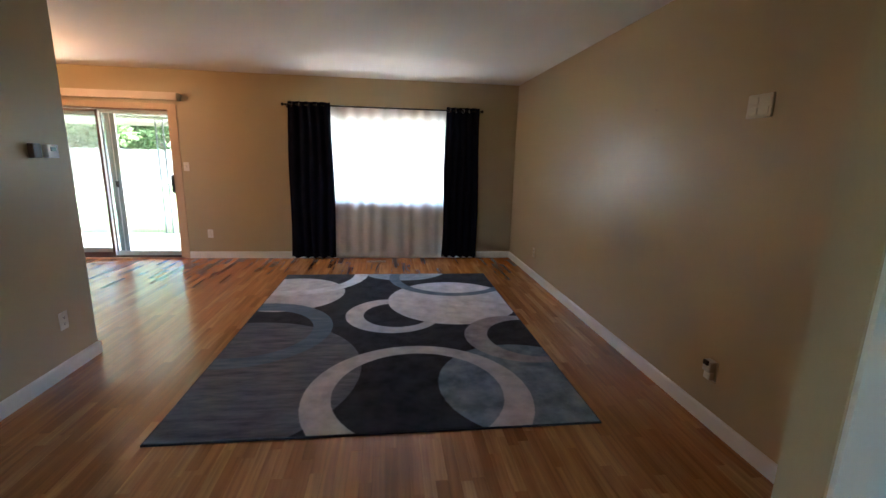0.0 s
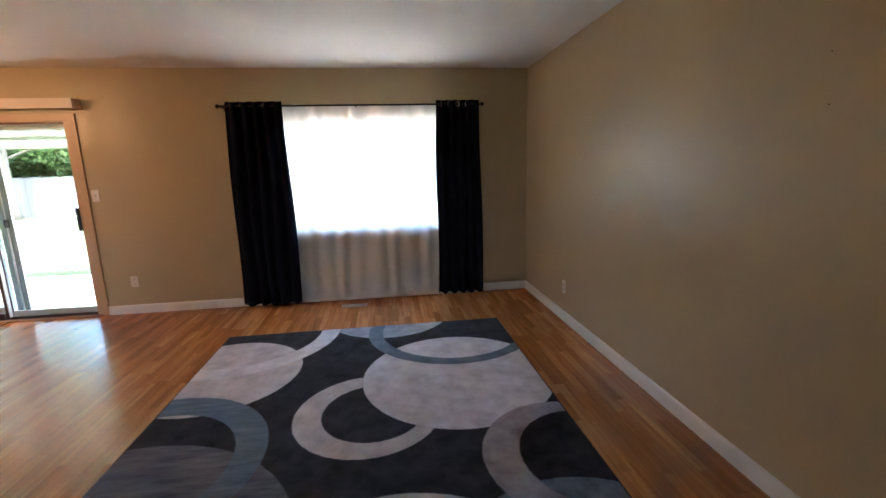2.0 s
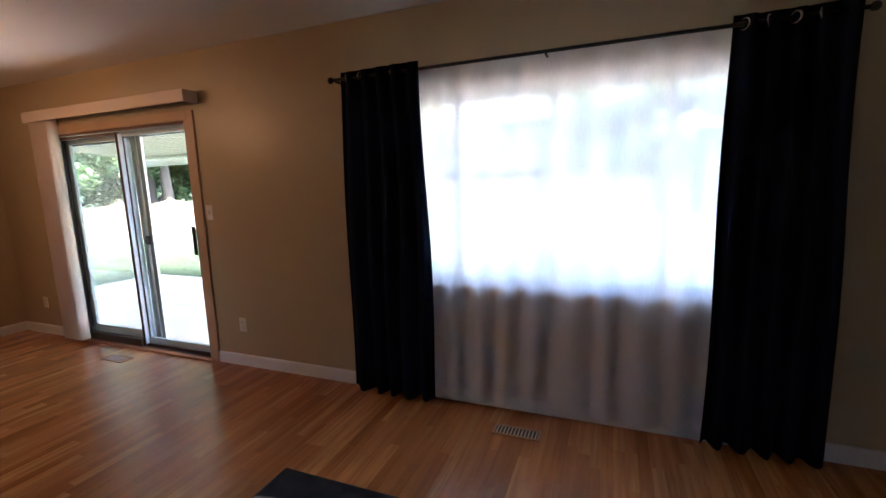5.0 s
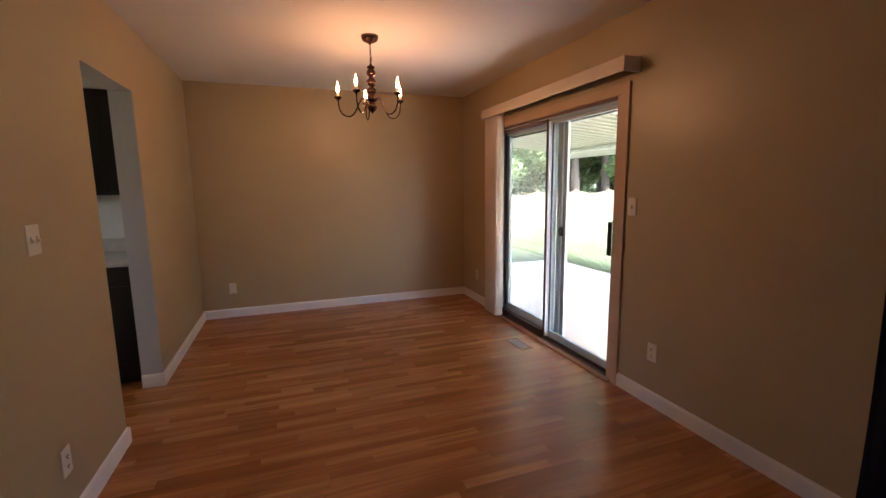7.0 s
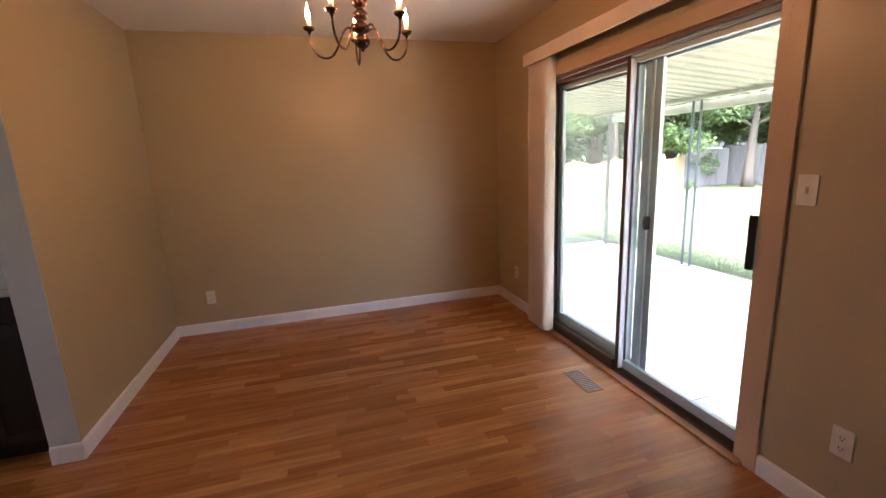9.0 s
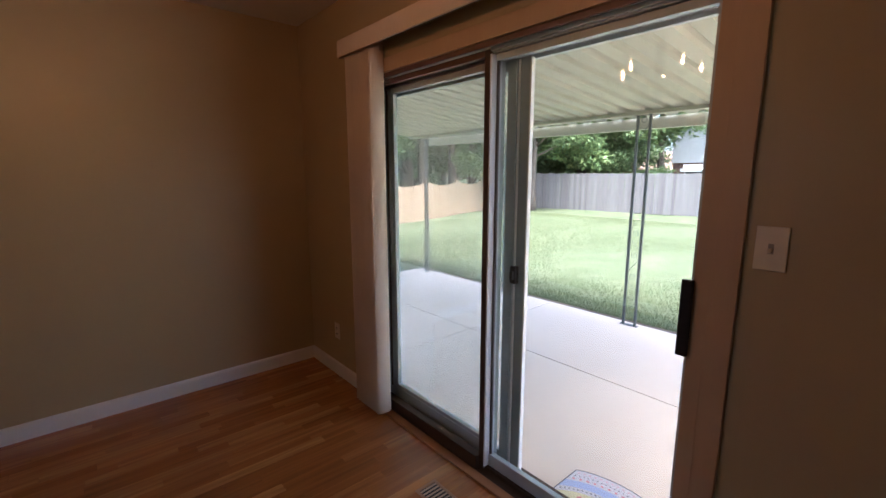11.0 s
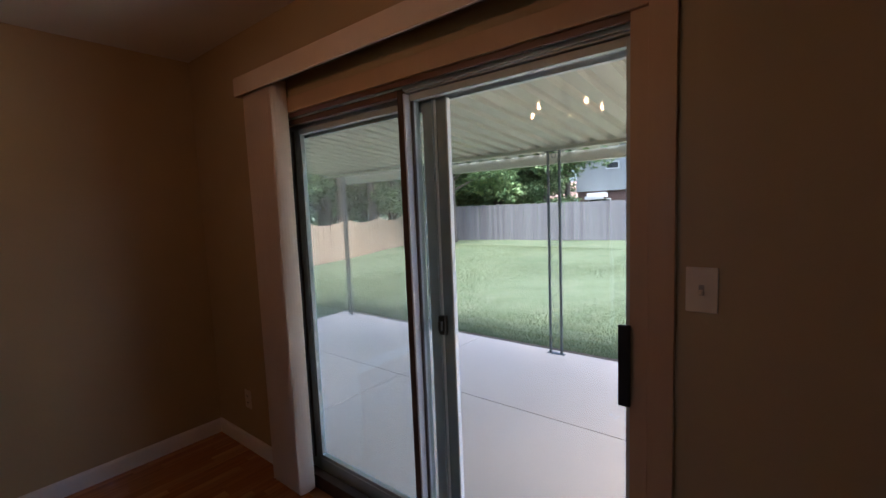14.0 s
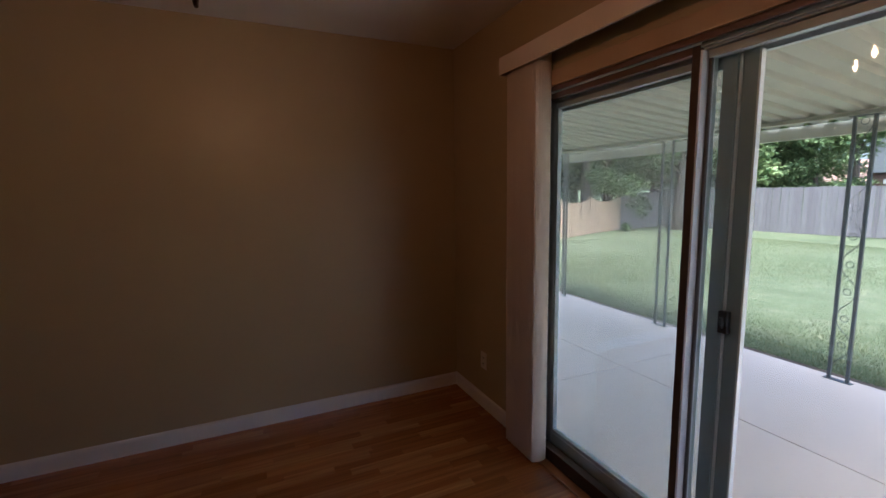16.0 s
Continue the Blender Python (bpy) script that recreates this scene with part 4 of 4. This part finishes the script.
MATROSE = surface("mat_rose", (0.72, 0.42, 0.44), 0.9, vary=0.08, fine=200.0, relief=0.3)
MATYELLOW = surface("mat_yellow", (0.70, 0.62, 0.36), 0.9, vary=0.08, fine=200.0, relief=0.3)

GZ, PZ = -0.29, -0.26
PX0, PX1, PY1 = -8.42, 4.5, 9.50

# one sheet of ground to the horizon, finer and gently uneven near the house
bm = bmesh.new()
xs = [-900, -300, -120, -60, -40] + [-30 + 1.5 * i for i in range(31)] + [25, 40, 70, 150, 400, 900]
ys = [-900, -200, -60, -20] + [-8 + 1.5 * i for i in range(32)] + [48, 60, 90, 160, 400, 900]
grid = [[bm.verts.new((x, y, GZ + (0.05 * noise.noise(Vector((x * 0.25, y * 0.25, 0))) if y > 11 and abs(x) < 40 else 0.0))) for x in xs] for y in ys]
for j in range(len(ys) - 1):
    for i in range(len(xs) - 1):
        bm.faces.new((grid[j][i], grid[j][i + 1], grid[j + 1][i + 1], grid[j + 1][i]))
for face in bm.faces:
    face.smooth = True
structure("ground", bm, LAWN, "mown green lawn with paler dry patches", "ground")

patio = empty("patio", pose(0, 0, 0), "pale concrete patio slab with straight joints", "patio", "", "structure")
JY = 7.96
for x0, x1 in ((PX0, -5.60), (-5.594, -1.60), (-1.594, PX1)):
    for y0, y1 in ((YB + 0.19, JY), (JY + 0.008, PY1)):
        part("slab", box((x0, y0, GZ - 0.1), (x1, y1, PZ), 0.006), CONCRETE, patio)
part("joint_bed", box((PX0 + 0.02, YB + 0.2, GZ - 0.1), (PX1 - 0.02, PY1 - 0.02, PZ - 0.012)), SOIL, patio, "dark joint")
part("house_footing", box((XE - 0.15, YB + 0.005, GZ - 0.1), (XR + 0.15, YB + 0.18, -0.2)), CONCRETE, patio)

# corrugated awning roof over the patio
canopy = empty("patio_cover", pose(0, 0, 0), "white corrugated aluminium patio cover on thin iron posts", "patio cover", "", "structure")
RX0, RX1, RY0, RY1, RZ0, RZ1 = -8.6, -1.3, YB + 0.185, 9.70, 2.36, 2.048
pitch_w = 0.2
bm = bmesh.new()
prof = []
n = int((RX1 - RX0) / pitch_w)
for i in range(n):
    x = RX0 + i * pitch_w
    prof += [(x, 0.0), (x + 0.105, 0.0), (x + 0.118, 0.030), (x + 0.140, 0.050), (x + 0.160, 0.050), (x + 0.182, 0.030), (x + 0.196, 0.0)]
prev = None
for x, dz in prof:
    col = [bm.verts.new((x, RY0, RZ0 + dz)), bm.verts.new((x, RY1, RZ1 + dz))]
    if prev:
        bm.faces.new((prev[0], col[0], col[1], prev[1]))
    prev = col
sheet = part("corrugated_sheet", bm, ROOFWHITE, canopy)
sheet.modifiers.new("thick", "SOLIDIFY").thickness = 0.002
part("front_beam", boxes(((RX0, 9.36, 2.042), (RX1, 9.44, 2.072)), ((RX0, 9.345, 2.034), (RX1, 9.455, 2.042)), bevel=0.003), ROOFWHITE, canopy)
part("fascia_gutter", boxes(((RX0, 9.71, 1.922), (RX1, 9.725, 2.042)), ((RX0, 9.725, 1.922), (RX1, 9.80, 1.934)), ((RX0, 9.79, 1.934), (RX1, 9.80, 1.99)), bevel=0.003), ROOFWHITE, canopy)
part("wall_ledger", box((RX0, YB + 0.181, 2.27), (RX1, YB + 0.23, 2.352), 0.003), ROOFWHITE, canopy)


def lattice_post(x, y, turn, label):
    p = empty("iron_post", pose(x, y, PZ, 0, 0, turn), label, "post", "posts of the patio cover")
    h = 2.034 - PZ
    for dx in (-0.066, 0.066):
        part("upright", box((dx - 0.0125, -0.0125, 0.0), (dx + 0.0125, 0.0125, h), 0.002), IRON, p)
    part("foot_plate", box((-0.10, -0.03, 0.0), (0.10, 0.03, 0.006)), IRON, p)
    part("cap_plate", box((-0.10, -0.03, h - 0.006), (0.10, 0.03, h)), IRON, p)
    k = 0
    z = 0.12
    while z < h - 0.2:
        s = 1 if k % 2 else -1
        pts = [(s * 0.05 * math.cos(math.pi * t / 12), 0, z + 0.17 * t / 12) for t in range(13)]
        loop = [(0.028 * math.cos(a), 0, z + 0.205 + 0.028 * math.sin(a)) for a in [2 * math.pi * t / 12 for t in range(13)]]
        part("scroll", tube(loop, 0.0035, 5, tube(pts, 0.0035, 5)), IRON, p)
        z += 0.24
        k += 1
    return p


lattice_post(-4.503, 9.40, 0, "thin grey iron lattice post with scrolls")
lattice_post(-8.149, 9.40, -22, "thin grey iron lattice corner post")
lattice_post(-6.327, 9.40, 0, "thin grey iron lattice post with scrolls")
lattice_post(-2.68, 9.40, 0, "thin grey iron lattice post with scrolls")

# doormat: shallow arched bands with straight ends
mat = empty("doormat", pose(-3.27, 6.33, PZ), "pale arched doormat with pink, blue and cream bands on the patio", "doormat")


def arched_band(r0, r1, z1, x0=-0.265, x1=0.45, seg=26):
    bm = bmesh.new()
    prev = None
    x1 = min(x1, r0 * 0.985)
    for i in range(seg + 1):
        x = x0 + (x1 - x0) * i / seg
        y0, y1 = math.sqrt(r0 * r0 - x * x), math.sqrt(r1 * r1 - x * x)
        col = [bm.verts.new((x, y, z)) for y, z in ((y0, 0.0), (y1, 0.0), (y1, z1), (y0, z1))]
        if prev:
            for k in range(4):
                bm.faces.new((prev[k], prev[(k + 1) % 4], col[(k + 1) % 4], col[k]))
        else:
            bm.faces.new(col)
        prev = col
    bm.faces.new(prev[::-1])
    return bm


for r0, r1, mt, z in ((0.28, 0.350, MATYELLOW, 0.008), (0.351, 0.385, MATBASE, 0.009), (0.386, 0.440, MATBLUE, 0.008), (0.441, 0.532, MATBASE, 0.008), (0.533, 0.538, MATGREY, 0.009)):
    part("band", arched_band(r0, r1, z), mt, mat)
part("edging", box((-0.271, 0.10, 0.0), (-0.2655, 0.466, 0.010), 0.001), MATGREY, mat, "grey stitched edging")
for r, n, mt, w in ((0.315, 7, MATPINK, 0.012), (0.368, 34, MATGREY, 0.004), (0.456, 22, MATPINK, 0.007), (0.482, 34, MATGREY, 0.003), (0.510, 26, MATROSE, 0.006)):
    first = None
    a0, a1 = math.asin(-0.255 / r), math.asin(min(0.43, r * 0.97) / r)
    for i in range(n):
        a = a0 + (a1 - a0) * (i + 0.5) / n
        if first is None:
            first = part("motif", box((-w, -0.005, 0), (w, 0.005, 0.002), 0.001), mt, mat)
            o = first
        else:
            o = new("motif", first.data)
            o.parent = mat
        o.matrix_basis = pose(r * math.sin(a), r * math.cos(a), 0.0085, 0, 0, -math.degrees(a) + (30 if i % 2 else -30))

# dried paint drops on the slab
for x, y, r in ((-3.539, 8.289, 0.016), (-3.493, 8.245, 0.011), (-3.482, 8.286, 0.010), (-4.021, 7.575, 0.008), (-5.282, 7.481, 0.010)):
    part("paint_drop", lathe([(0, 0.0016), (r * 0.8, 0.0014), (r, 0.0)], 9), TRIM, patio, "white dried paint drop", at=pose(x, y, PZ))


# ---- fences ----
def fence(name, x0, y0, x1, y1, height, board, mat_, label, scallop=0.0, bay=2.4, inward=(0, -1)):
    length = math.hypot(x1 - x0, y1 - y0)
    turn = math.degrees(math.atan2(y1 - y0, x1 - x0))
    f = empty(name, pose(x0, y0, GZ - 0.02, 0, 0, turn), label, "fence", "", "structure")
    count = int(length / board)
    rng = random.Random(len(name) + count)
    shared = {}
    for i in range(count):
        u = ((i + 0.5) * board % bay) / bay
        h = height - scallop * 4 * u * (1 - u) + (0 if scallop else rng.choice((-0.02, -0.01, 0, 0.01)))
        key = round(h, 2)
        if key not in shared:
            bm = box((-board / 2 + 0.004, -0.01, 0.02), (board / 2 - 0.004, 0.01, key))
            shared[key] = mesh_of(bm, "board", mat_)
        o = new("board", shared[key])
        o.parent = f
        o.matrix_basis = pose((i + 0.5) * board, rng.uniform(-0.004, 0.004), 0, 0, rng.uniform(-0.4, 0.4), 0)
    for z in (0.3, height - scallop - 0.25):
        part("rail", box((0, 0.012, z), (length, 0.05, z + 0.09)), mat_, f)
    for i in range(int(length / bay) + 1):
        part("post", box((i * bay - 0.045, 0.012, 0), (i * bay + 0.045, 0.10, height + (0.05 if scallop else -0.05))), mat_, f)
    return f


fence("fence", -12.85, 8.2, -16.75, 19.8, 1.46, 0.14, CEDAR, "new tan cedar fence with scalloped top", scallop=0.16)
fence("fence", -16.75, 19.8, -17.2, 22.75, 1.66, 0.14, GREYWOOD, "short weathered brown fence return")
fence("fence", -17.6, 22.8, 12.0, 27.7, 1.78, 0.14, GREYWOOD, "tall weathered grey board fence across the garden")


# ---- trees ----
def tree(name, label, height, spread, trunk_r, leaves, leaf_mat, seed, low=0.35, leaf=0.16):
    rng = random.Random(seed)
    t = empty(name, pose(0, 0, 0), label, "tree")
    bm = bmesh.new()
    top = height * 0.72
    lean = (rng.uniform(-0.3, 0.3), rng.uniform(-0.3, 0.3))
    tube([(lean[0] * f * f, lean[1] * f * f, top * f) for f in [i / 8 for i in range(9)]], [trunk_r * (1.25 - 1.0 * i / 8 if i else 1.5) for i in range(9)], 9, bm)
    clumps = []
    for k in range(13):
        f = low + (1 - low) * rng.random()
        a = 2.4 * k + rng.uniform(-0.4, 0.4)
        reach = spread * rng.uniform(0.55, 1.0) * (1.15 - 0.6 * abs(f - 0.55))
        base = Vector((lean[0] * f * f, lean[1] * f * f, top * f * 0.9))
        tip = base + Vector((math.cos(a) * reach, math.sin(a) * reach, height * rng.uniform(0.02, 0.2)))
        mid = (base + tip) / 2 + Vector((0, 0, height * 0.04))
        tube([base, mid, tip], [trunk_r * 0.35, trunk_r * 0.2, trunk_r * 0.06], 6, bm)
        for p, s in ((mid, 0.8), (tip, 1.0), ((mid + tip) / 2 + Vector((0, 0, 0.3)), 0.9)):
            clumps.append((p, s * spread * rng.uniform(0.24, 0.42)))
    for _ in range(6):
        clumps.append((Vector((rng.uniform(-0.4, 0.4) * spread, rng.uniform(-0.4, 0.4) * spread, height * rng.uniform(0.75, 0.95))), spread * 0.4))
    part("trunk", bm, BARK, t, smooth=True)
    verts, faces = [], []
    for i in range(leaves):
        c, r = rng.choice(clumps)
        d = Vector((rng.gauss(0, 1), rng.gauss(0, 1), rng.gauss(0, 1))).normalized() * r * rng.random() ** 0.45
        d.z *= 0.62
        p = c + d
        u = Vector((rng.gauss(0, 1), rng.gauss(0, 1), rng.gauss(0, 0.5))).normalized()
        w = u.cross(Vector((rng.gauss(0, 0.5), rng.gauss(0, 0.5), 1))).normalized()
        s = leaf * rng.uniform(0.6, 1.3)
        b = len(verts)
        verts += [p - u * s, p + w * s * 0.55 - u * 0.1 * s, p + u * s + Vector((0, 0, -0.25 * s)), p - w * s * 0.55 - u * 0.1 * s]
        faces.append((b, b + 1, b + 2, b + 3))
    me = bpy.data.meshes.new("crown")
    me.from_pydata(verts, [], faces)
    me.materials.append(leaf_mat)
    crown = new("crown", me)
    crown.parent = t
    return tagged(t, "", "", "trees behind the fences")


maple = tree("tree", "broad green maple behind the fence", 7.0, 3.2, 0.26, 13000, LEAF, 11, low=0.16, leaf=0.13)
maple.matrix_basis = pose(-15.0, 26.2, GZ)
oak = tree("tree", "tall dark-trunked shade tree near the fence", 8.5, 3.6, 0.30, 13000, LEAFDARK, 23, low=0.14, leaf=0.13)
oak.matrix_basis = pose(-18.2, 16.3, GZ)
for src, x, y, rz, s in ((maple, -19.0, 26.5, 80, 1.05), (maple, -0.6, 28.0, 15, 0.9), (oak, 3.4, 28.3, 95, 0.95), (maple, 7.4, 28.6, 170, 1.0), (oak, -16.2, 27.5, 140, 0.95), (oak, -12.8, 26.8, 200, 0.5), (oak, -16.4, 28.5, 10, 0.9), (oak, -20.2, 21.0, 30, 1.0), (maple, -17.2, 12.2, 250, 0.95),
                         (oak, -23.0, 29.5, 300, 1.1), (maple, -21.5, 15.0, 10, 1.1), (maple, -17.4, 19.6, 45, 0.8), (oak, -0.5, 31.0, 120, 0.9), (oak, 11.0, 28.0, 60, 1.0),
                         (oak, -20.0, 33.5, 75, 1.1), (maple, -24.0, 23.5, 190, 1.1), (maple, -21.0, 8.5, 120, 1.0), (oak, -26.0, 36.0, 20, 1.2), (maple, -19.5, 36.0, 290, 1.2)):
    o = copy_thing(src, pose(x, y, GZ, 0, 0, rz))
    o.scale = (s, s, s)


tall = tree("tree", "tall grey-trunked tree with its crown high above the fence", 9.5, 3.0, 0.21, 12000, LEAFDARK, 31, low=0.46, leaf=0.13)
tall.matrix_basis = pose(-16.95, 16.3, GZ)
for x, y, rz, s in ((-17.1, 18.1, 70, 0.95), (-15.45, 21.8, 160, 0.8), (-14.0, 27.6, 250, 1.0), (-12.2, 28.4, 20, 0.9)):
    o = copy_thing(tall, pose(x, y, GZ, 0, 0, rz))
    o.scale = (s, s, s)


def shrub(x, y, s, seed):
    rng = random.Random(seed)
    t = empty("shrub", pose(x, y, GZ), "low dark green shrub along the fence", "shrub", "shrubs along the fences")
    stems = bmesh.new()
    for k in range(5):
        a = k * 1.25
        tube([(0, 0, 0), (0.2 * s * math.cos(a), 0.2 * s * math.sin(a), 0.5 * s), (0.45 * s * math.cos(a), 0.45 * s * math.sin(a), 0.9 * s)], [0.03, 0.02, 0.008], 5, stems)
    part("stem", stems, BARK, t)
    verts, faces = [], []
    for i in range(900):
        a, r, z = rng.uniform(0, 6.283), rng.random() ** 0.5 * 0.7 * s, rng.random()
        r *= math.sin(math.pi * min(0.95, 0.12 + z * 0.85)) * rng.uniform(0.75, 1.15)
        p = Vector((r * math.cos(a), r * math.sin(a), 0.08 + z * 1.15 * s))
        u = Vector((rng.gauss(0, 1), rng.gauss(0, 1), rng.gauss(0, 0.6))).normalized()
        w = u.orthogonal().normalized()
        q = 0.06 * rng.uniform(0.7, 1.3)
        b = len(verts)
        verts += [p - u * q, p + w * q * 0.5, p + u * q, p - w * q * 0.5]
        faces.append((b, b + 1, b + 2, b + 3))
    me = bpy.data.meshes.new("foliage")
    me.from_pydata(verts, [], faces)
    me.materials.append(LEAFDARK)
    o = new("foliage", me)
    o.parent = t


for i, (x, y, s) in enumerate(((-15.2, 24.6, 1.6), (-13.2, 25.0, 1.4), (-11.0, 25.4, 1.35), (-9.6, 25.7, 1.2), (-18.4, 20.2, 1.5), (-17.6, 17.5, 1.4), (-16.8, 14.3, 1.3), (-15.9, 19.2, 0.24))):
    shrub(x, y, s, 40 + i)


# ---- houses beyond the fence ----
def house(name, m, w, d, h, label, wall_mat, roof_mat, roof_h, brick_h=0.0):
    o = empty(name, m, label, "house", "houses beyond the fence")
    part("wall", box((0, 0, brick_h), (w, d, h)), wall_mat, o)
    if brick_h:
        part("base_storey", box((0.06, 0.06, 0), (w - 0.06, d - 0.06, brick_h)), BRICKDARK, o, "dark brick lower storey")
    bm = bmesh.new()
    for i in range(int((h - brick_h) / 0.22)):
        add_box(bm, (-0.012, -0.014, brick_h + i * 0.22), (w + 0.012, -0.002, brick_h + i * 0.22 + 0.2))
    part("siding_course", bm, wall_mat, o)
    bm = bmesh.new()
    e = 0.45
    v = [bm.verts.new(p) for p in ((-e, -e, h), (w + e, -e, h), (w + e, d + e, h), (-e, d + e, h), (-e, d / 2, h + roof_h), (w + e, d / 2, h + roof_h))]
    for f in ((0, 1, 5, 4), (2, 3, 4, 5), (0, 4, 3), (1, 2, 5), (3, 2, 1, 0)):
        bm.faces.new([v[i] for i in f])
    part("roof", bm, roof_mat, o)
    return o


def house_window(o, x0, x1, z0, z1):
    wdw = part("window", boxes(((x0 - 0.06, -0.05, z0 - 0.06), (x0, -0.012, z1 + 0.06)), ((x1, -0.05, z0 - 0.06), (x1 + 0.06, -0.012, z1 + 0.06)), ((x0, -0.05, z1), (x1, -0.012, z1 + 0.06)),
                               ((x0, -0.05, z0 - 0.06), (x1, -0.012, z0))), AWNING, o, "white framed window")
    part("pane", box((x0, -0.03, z0), (x1, -0.016, z1)), WINDOWDARK, wdw, "dark glass")


grey_house = house("neighbour_house", pose(-13.9, 34.0, GZ, 0, 0, -4), 13.5, 8.0, 5.6, "blue-grey sided two-storey house behind the fence", SIDING, GREYROOF, 2.2, brick_h=2.42)
house_window(grey_house, 2.1, 2.85, 3.85, 4.2)
house_window(grey_house, 6.2, 7.4, 3.2, 4.3)
house_window(grey_house, 0.9, 2.3, 0.9, 1.85)
part("awning", boxes(((0.95, -0.85, 1.86), (2.15, -0.80, 1.98)), ((0.95, -0.85, 1.98), (2.15, -0.015, 2.06)), ((0.95, -0.5, 2.06), (2.15, -0.015, 2.3))), AWNING, grey_house, "white window awning")
far = house("neighbour_house", pose(-27.0, 52.0, GZ, 0, 0, 4), 11.0, 8.0, 2.2, "distant low house with a terracotta shingle roof", AWNING, SHINGLE, 2.0)
house_window(far, 6.0, 7.4, 1.0, 2.1)

# ---- grass ----
def grass(name, x0, x1, y0, y1, count, h, seed):
    rng = np.random.default_rng(seed)
    x = rng.uniform(x0, x1, count)
    y = y0 + (y1 - y0) * rng.random(count) ** 1.7
    a = rng.uniform(0, 2 * np.pi, count)
    s = h * rng.uniform(0.5, 1.3, count)
    w = 0.005 + 0.005 * rng.random(count)
    lx, ly = rng.normal(0, 0.5, count) * s, rng.normal(0, 0.5, count) * s
    v = np.empty((count, 3, 3))
    v[:, 0] = np.stack([x - w * np.cos(a), y - w * np.sin(a), np.full(count, GZ - 0.03)], 1)
    v[:, 1] = np.stack([x + w * np.cos(a), y + w * np.sin(a), np.full(count, GZ - 0.03)], 1)
    v[:, 2] = np.stack([x + lx, y + ly, GZ + s], 1)
    me = bpy.data.meshes.new(name)
    me.from_pydata(v.reshape(-1, 3).tolist(), [], np.arange(count * 3).reshape(-1, 3).tolist())
    me.materials.append(BLADE)
    return tagged(new(name, me), "short mown grass blades with dry tips", "grass", "", "stuff")


grass("grass", -14.5, 0.5, PY1 + 0.12, 21.0, 260000, 0.032, 3)
grass("grass", -12.5, PX0 - 0.05, 6.5, PY1 + 0.1, 12000, 0.03, 4)
structure("soil_strip", box((PX0 - 0.1, PY1, GZ - 0.05), (PX1, PY1 + 0.13, GZ + 0.012), 0.01), SOIL, "bare soil strip along the patio edge", "soil")


# ---- oak strips ----
def planks():
    rng = random.Random(7)
    width = 0.057
    rest_v, rest_f = [], []
    shared = {}

    def strip(x0, x1, y0, y1, near):
        if near:
            key = round(y1 - y0, 2)
            if key not in shared:
                shared[key] = mesh_of(box((-width / 2 + 0.0002, -key / 2 + 0.0002, -0.012), (width / 2 - 0.0002, key / 2 - 0.0002, 0.0)), "plank", OAK)
            o = new("plank", shared[key])
            o.parent = floor
            o.matrix_basis = pose((x0 + x1) / 2, (y0 + y1) / 2, 0)
        else:
            b = len(rest_v)
            e = 0.0002
            rest_v.extend((x, y, z) for z in (-0.012, 0.0) for y in (y0 + e, y1 - e) for x in (x0 + e, x1 - e))
            rest_f.extend(tuple(b + i for i in f) for f in ((0, 2, 3, 1), (4, 5, 7, 6), (0, 1, 5, 4), (2, 6, 7, 3), (0, 4, 6, 2), (1, 3, 7, 5)))

    i = 0
    x = XE
    made = 0
    while x < XR - 1e-4:
        x1 = min(x + width, XR)
        start = Y0 if x1 > XL + 0.02 else 0.32
        y = start - rng.uniform(0, 0.5)
        while y < YB + 0.004:
            ln = rng.choice((0.30, 0.38, 0.46, 0.56, 0.68, 0.84))
            a, b = max(y, start), min(y + ln, YB + 0.004)
            full = a == y and b == y + ln and x1 - x > width - 1e-4
            near = full and made < 300 and -3.9 < x < -0.4 and y > 3.2
            made += near
            if b - a > 0.004:
                strip(x, x1, a, b, near)
            y += ln
        x = x1
        i += 1
    me = bpy.data.meshes.new("plank_field")
    me.from_pydata(rest_v, [], rest_f)
    me.materials.append(OAK)
    o = new("plank_field", me)
    o.parent = floor
    o["kind"] = "stuff"


planks()
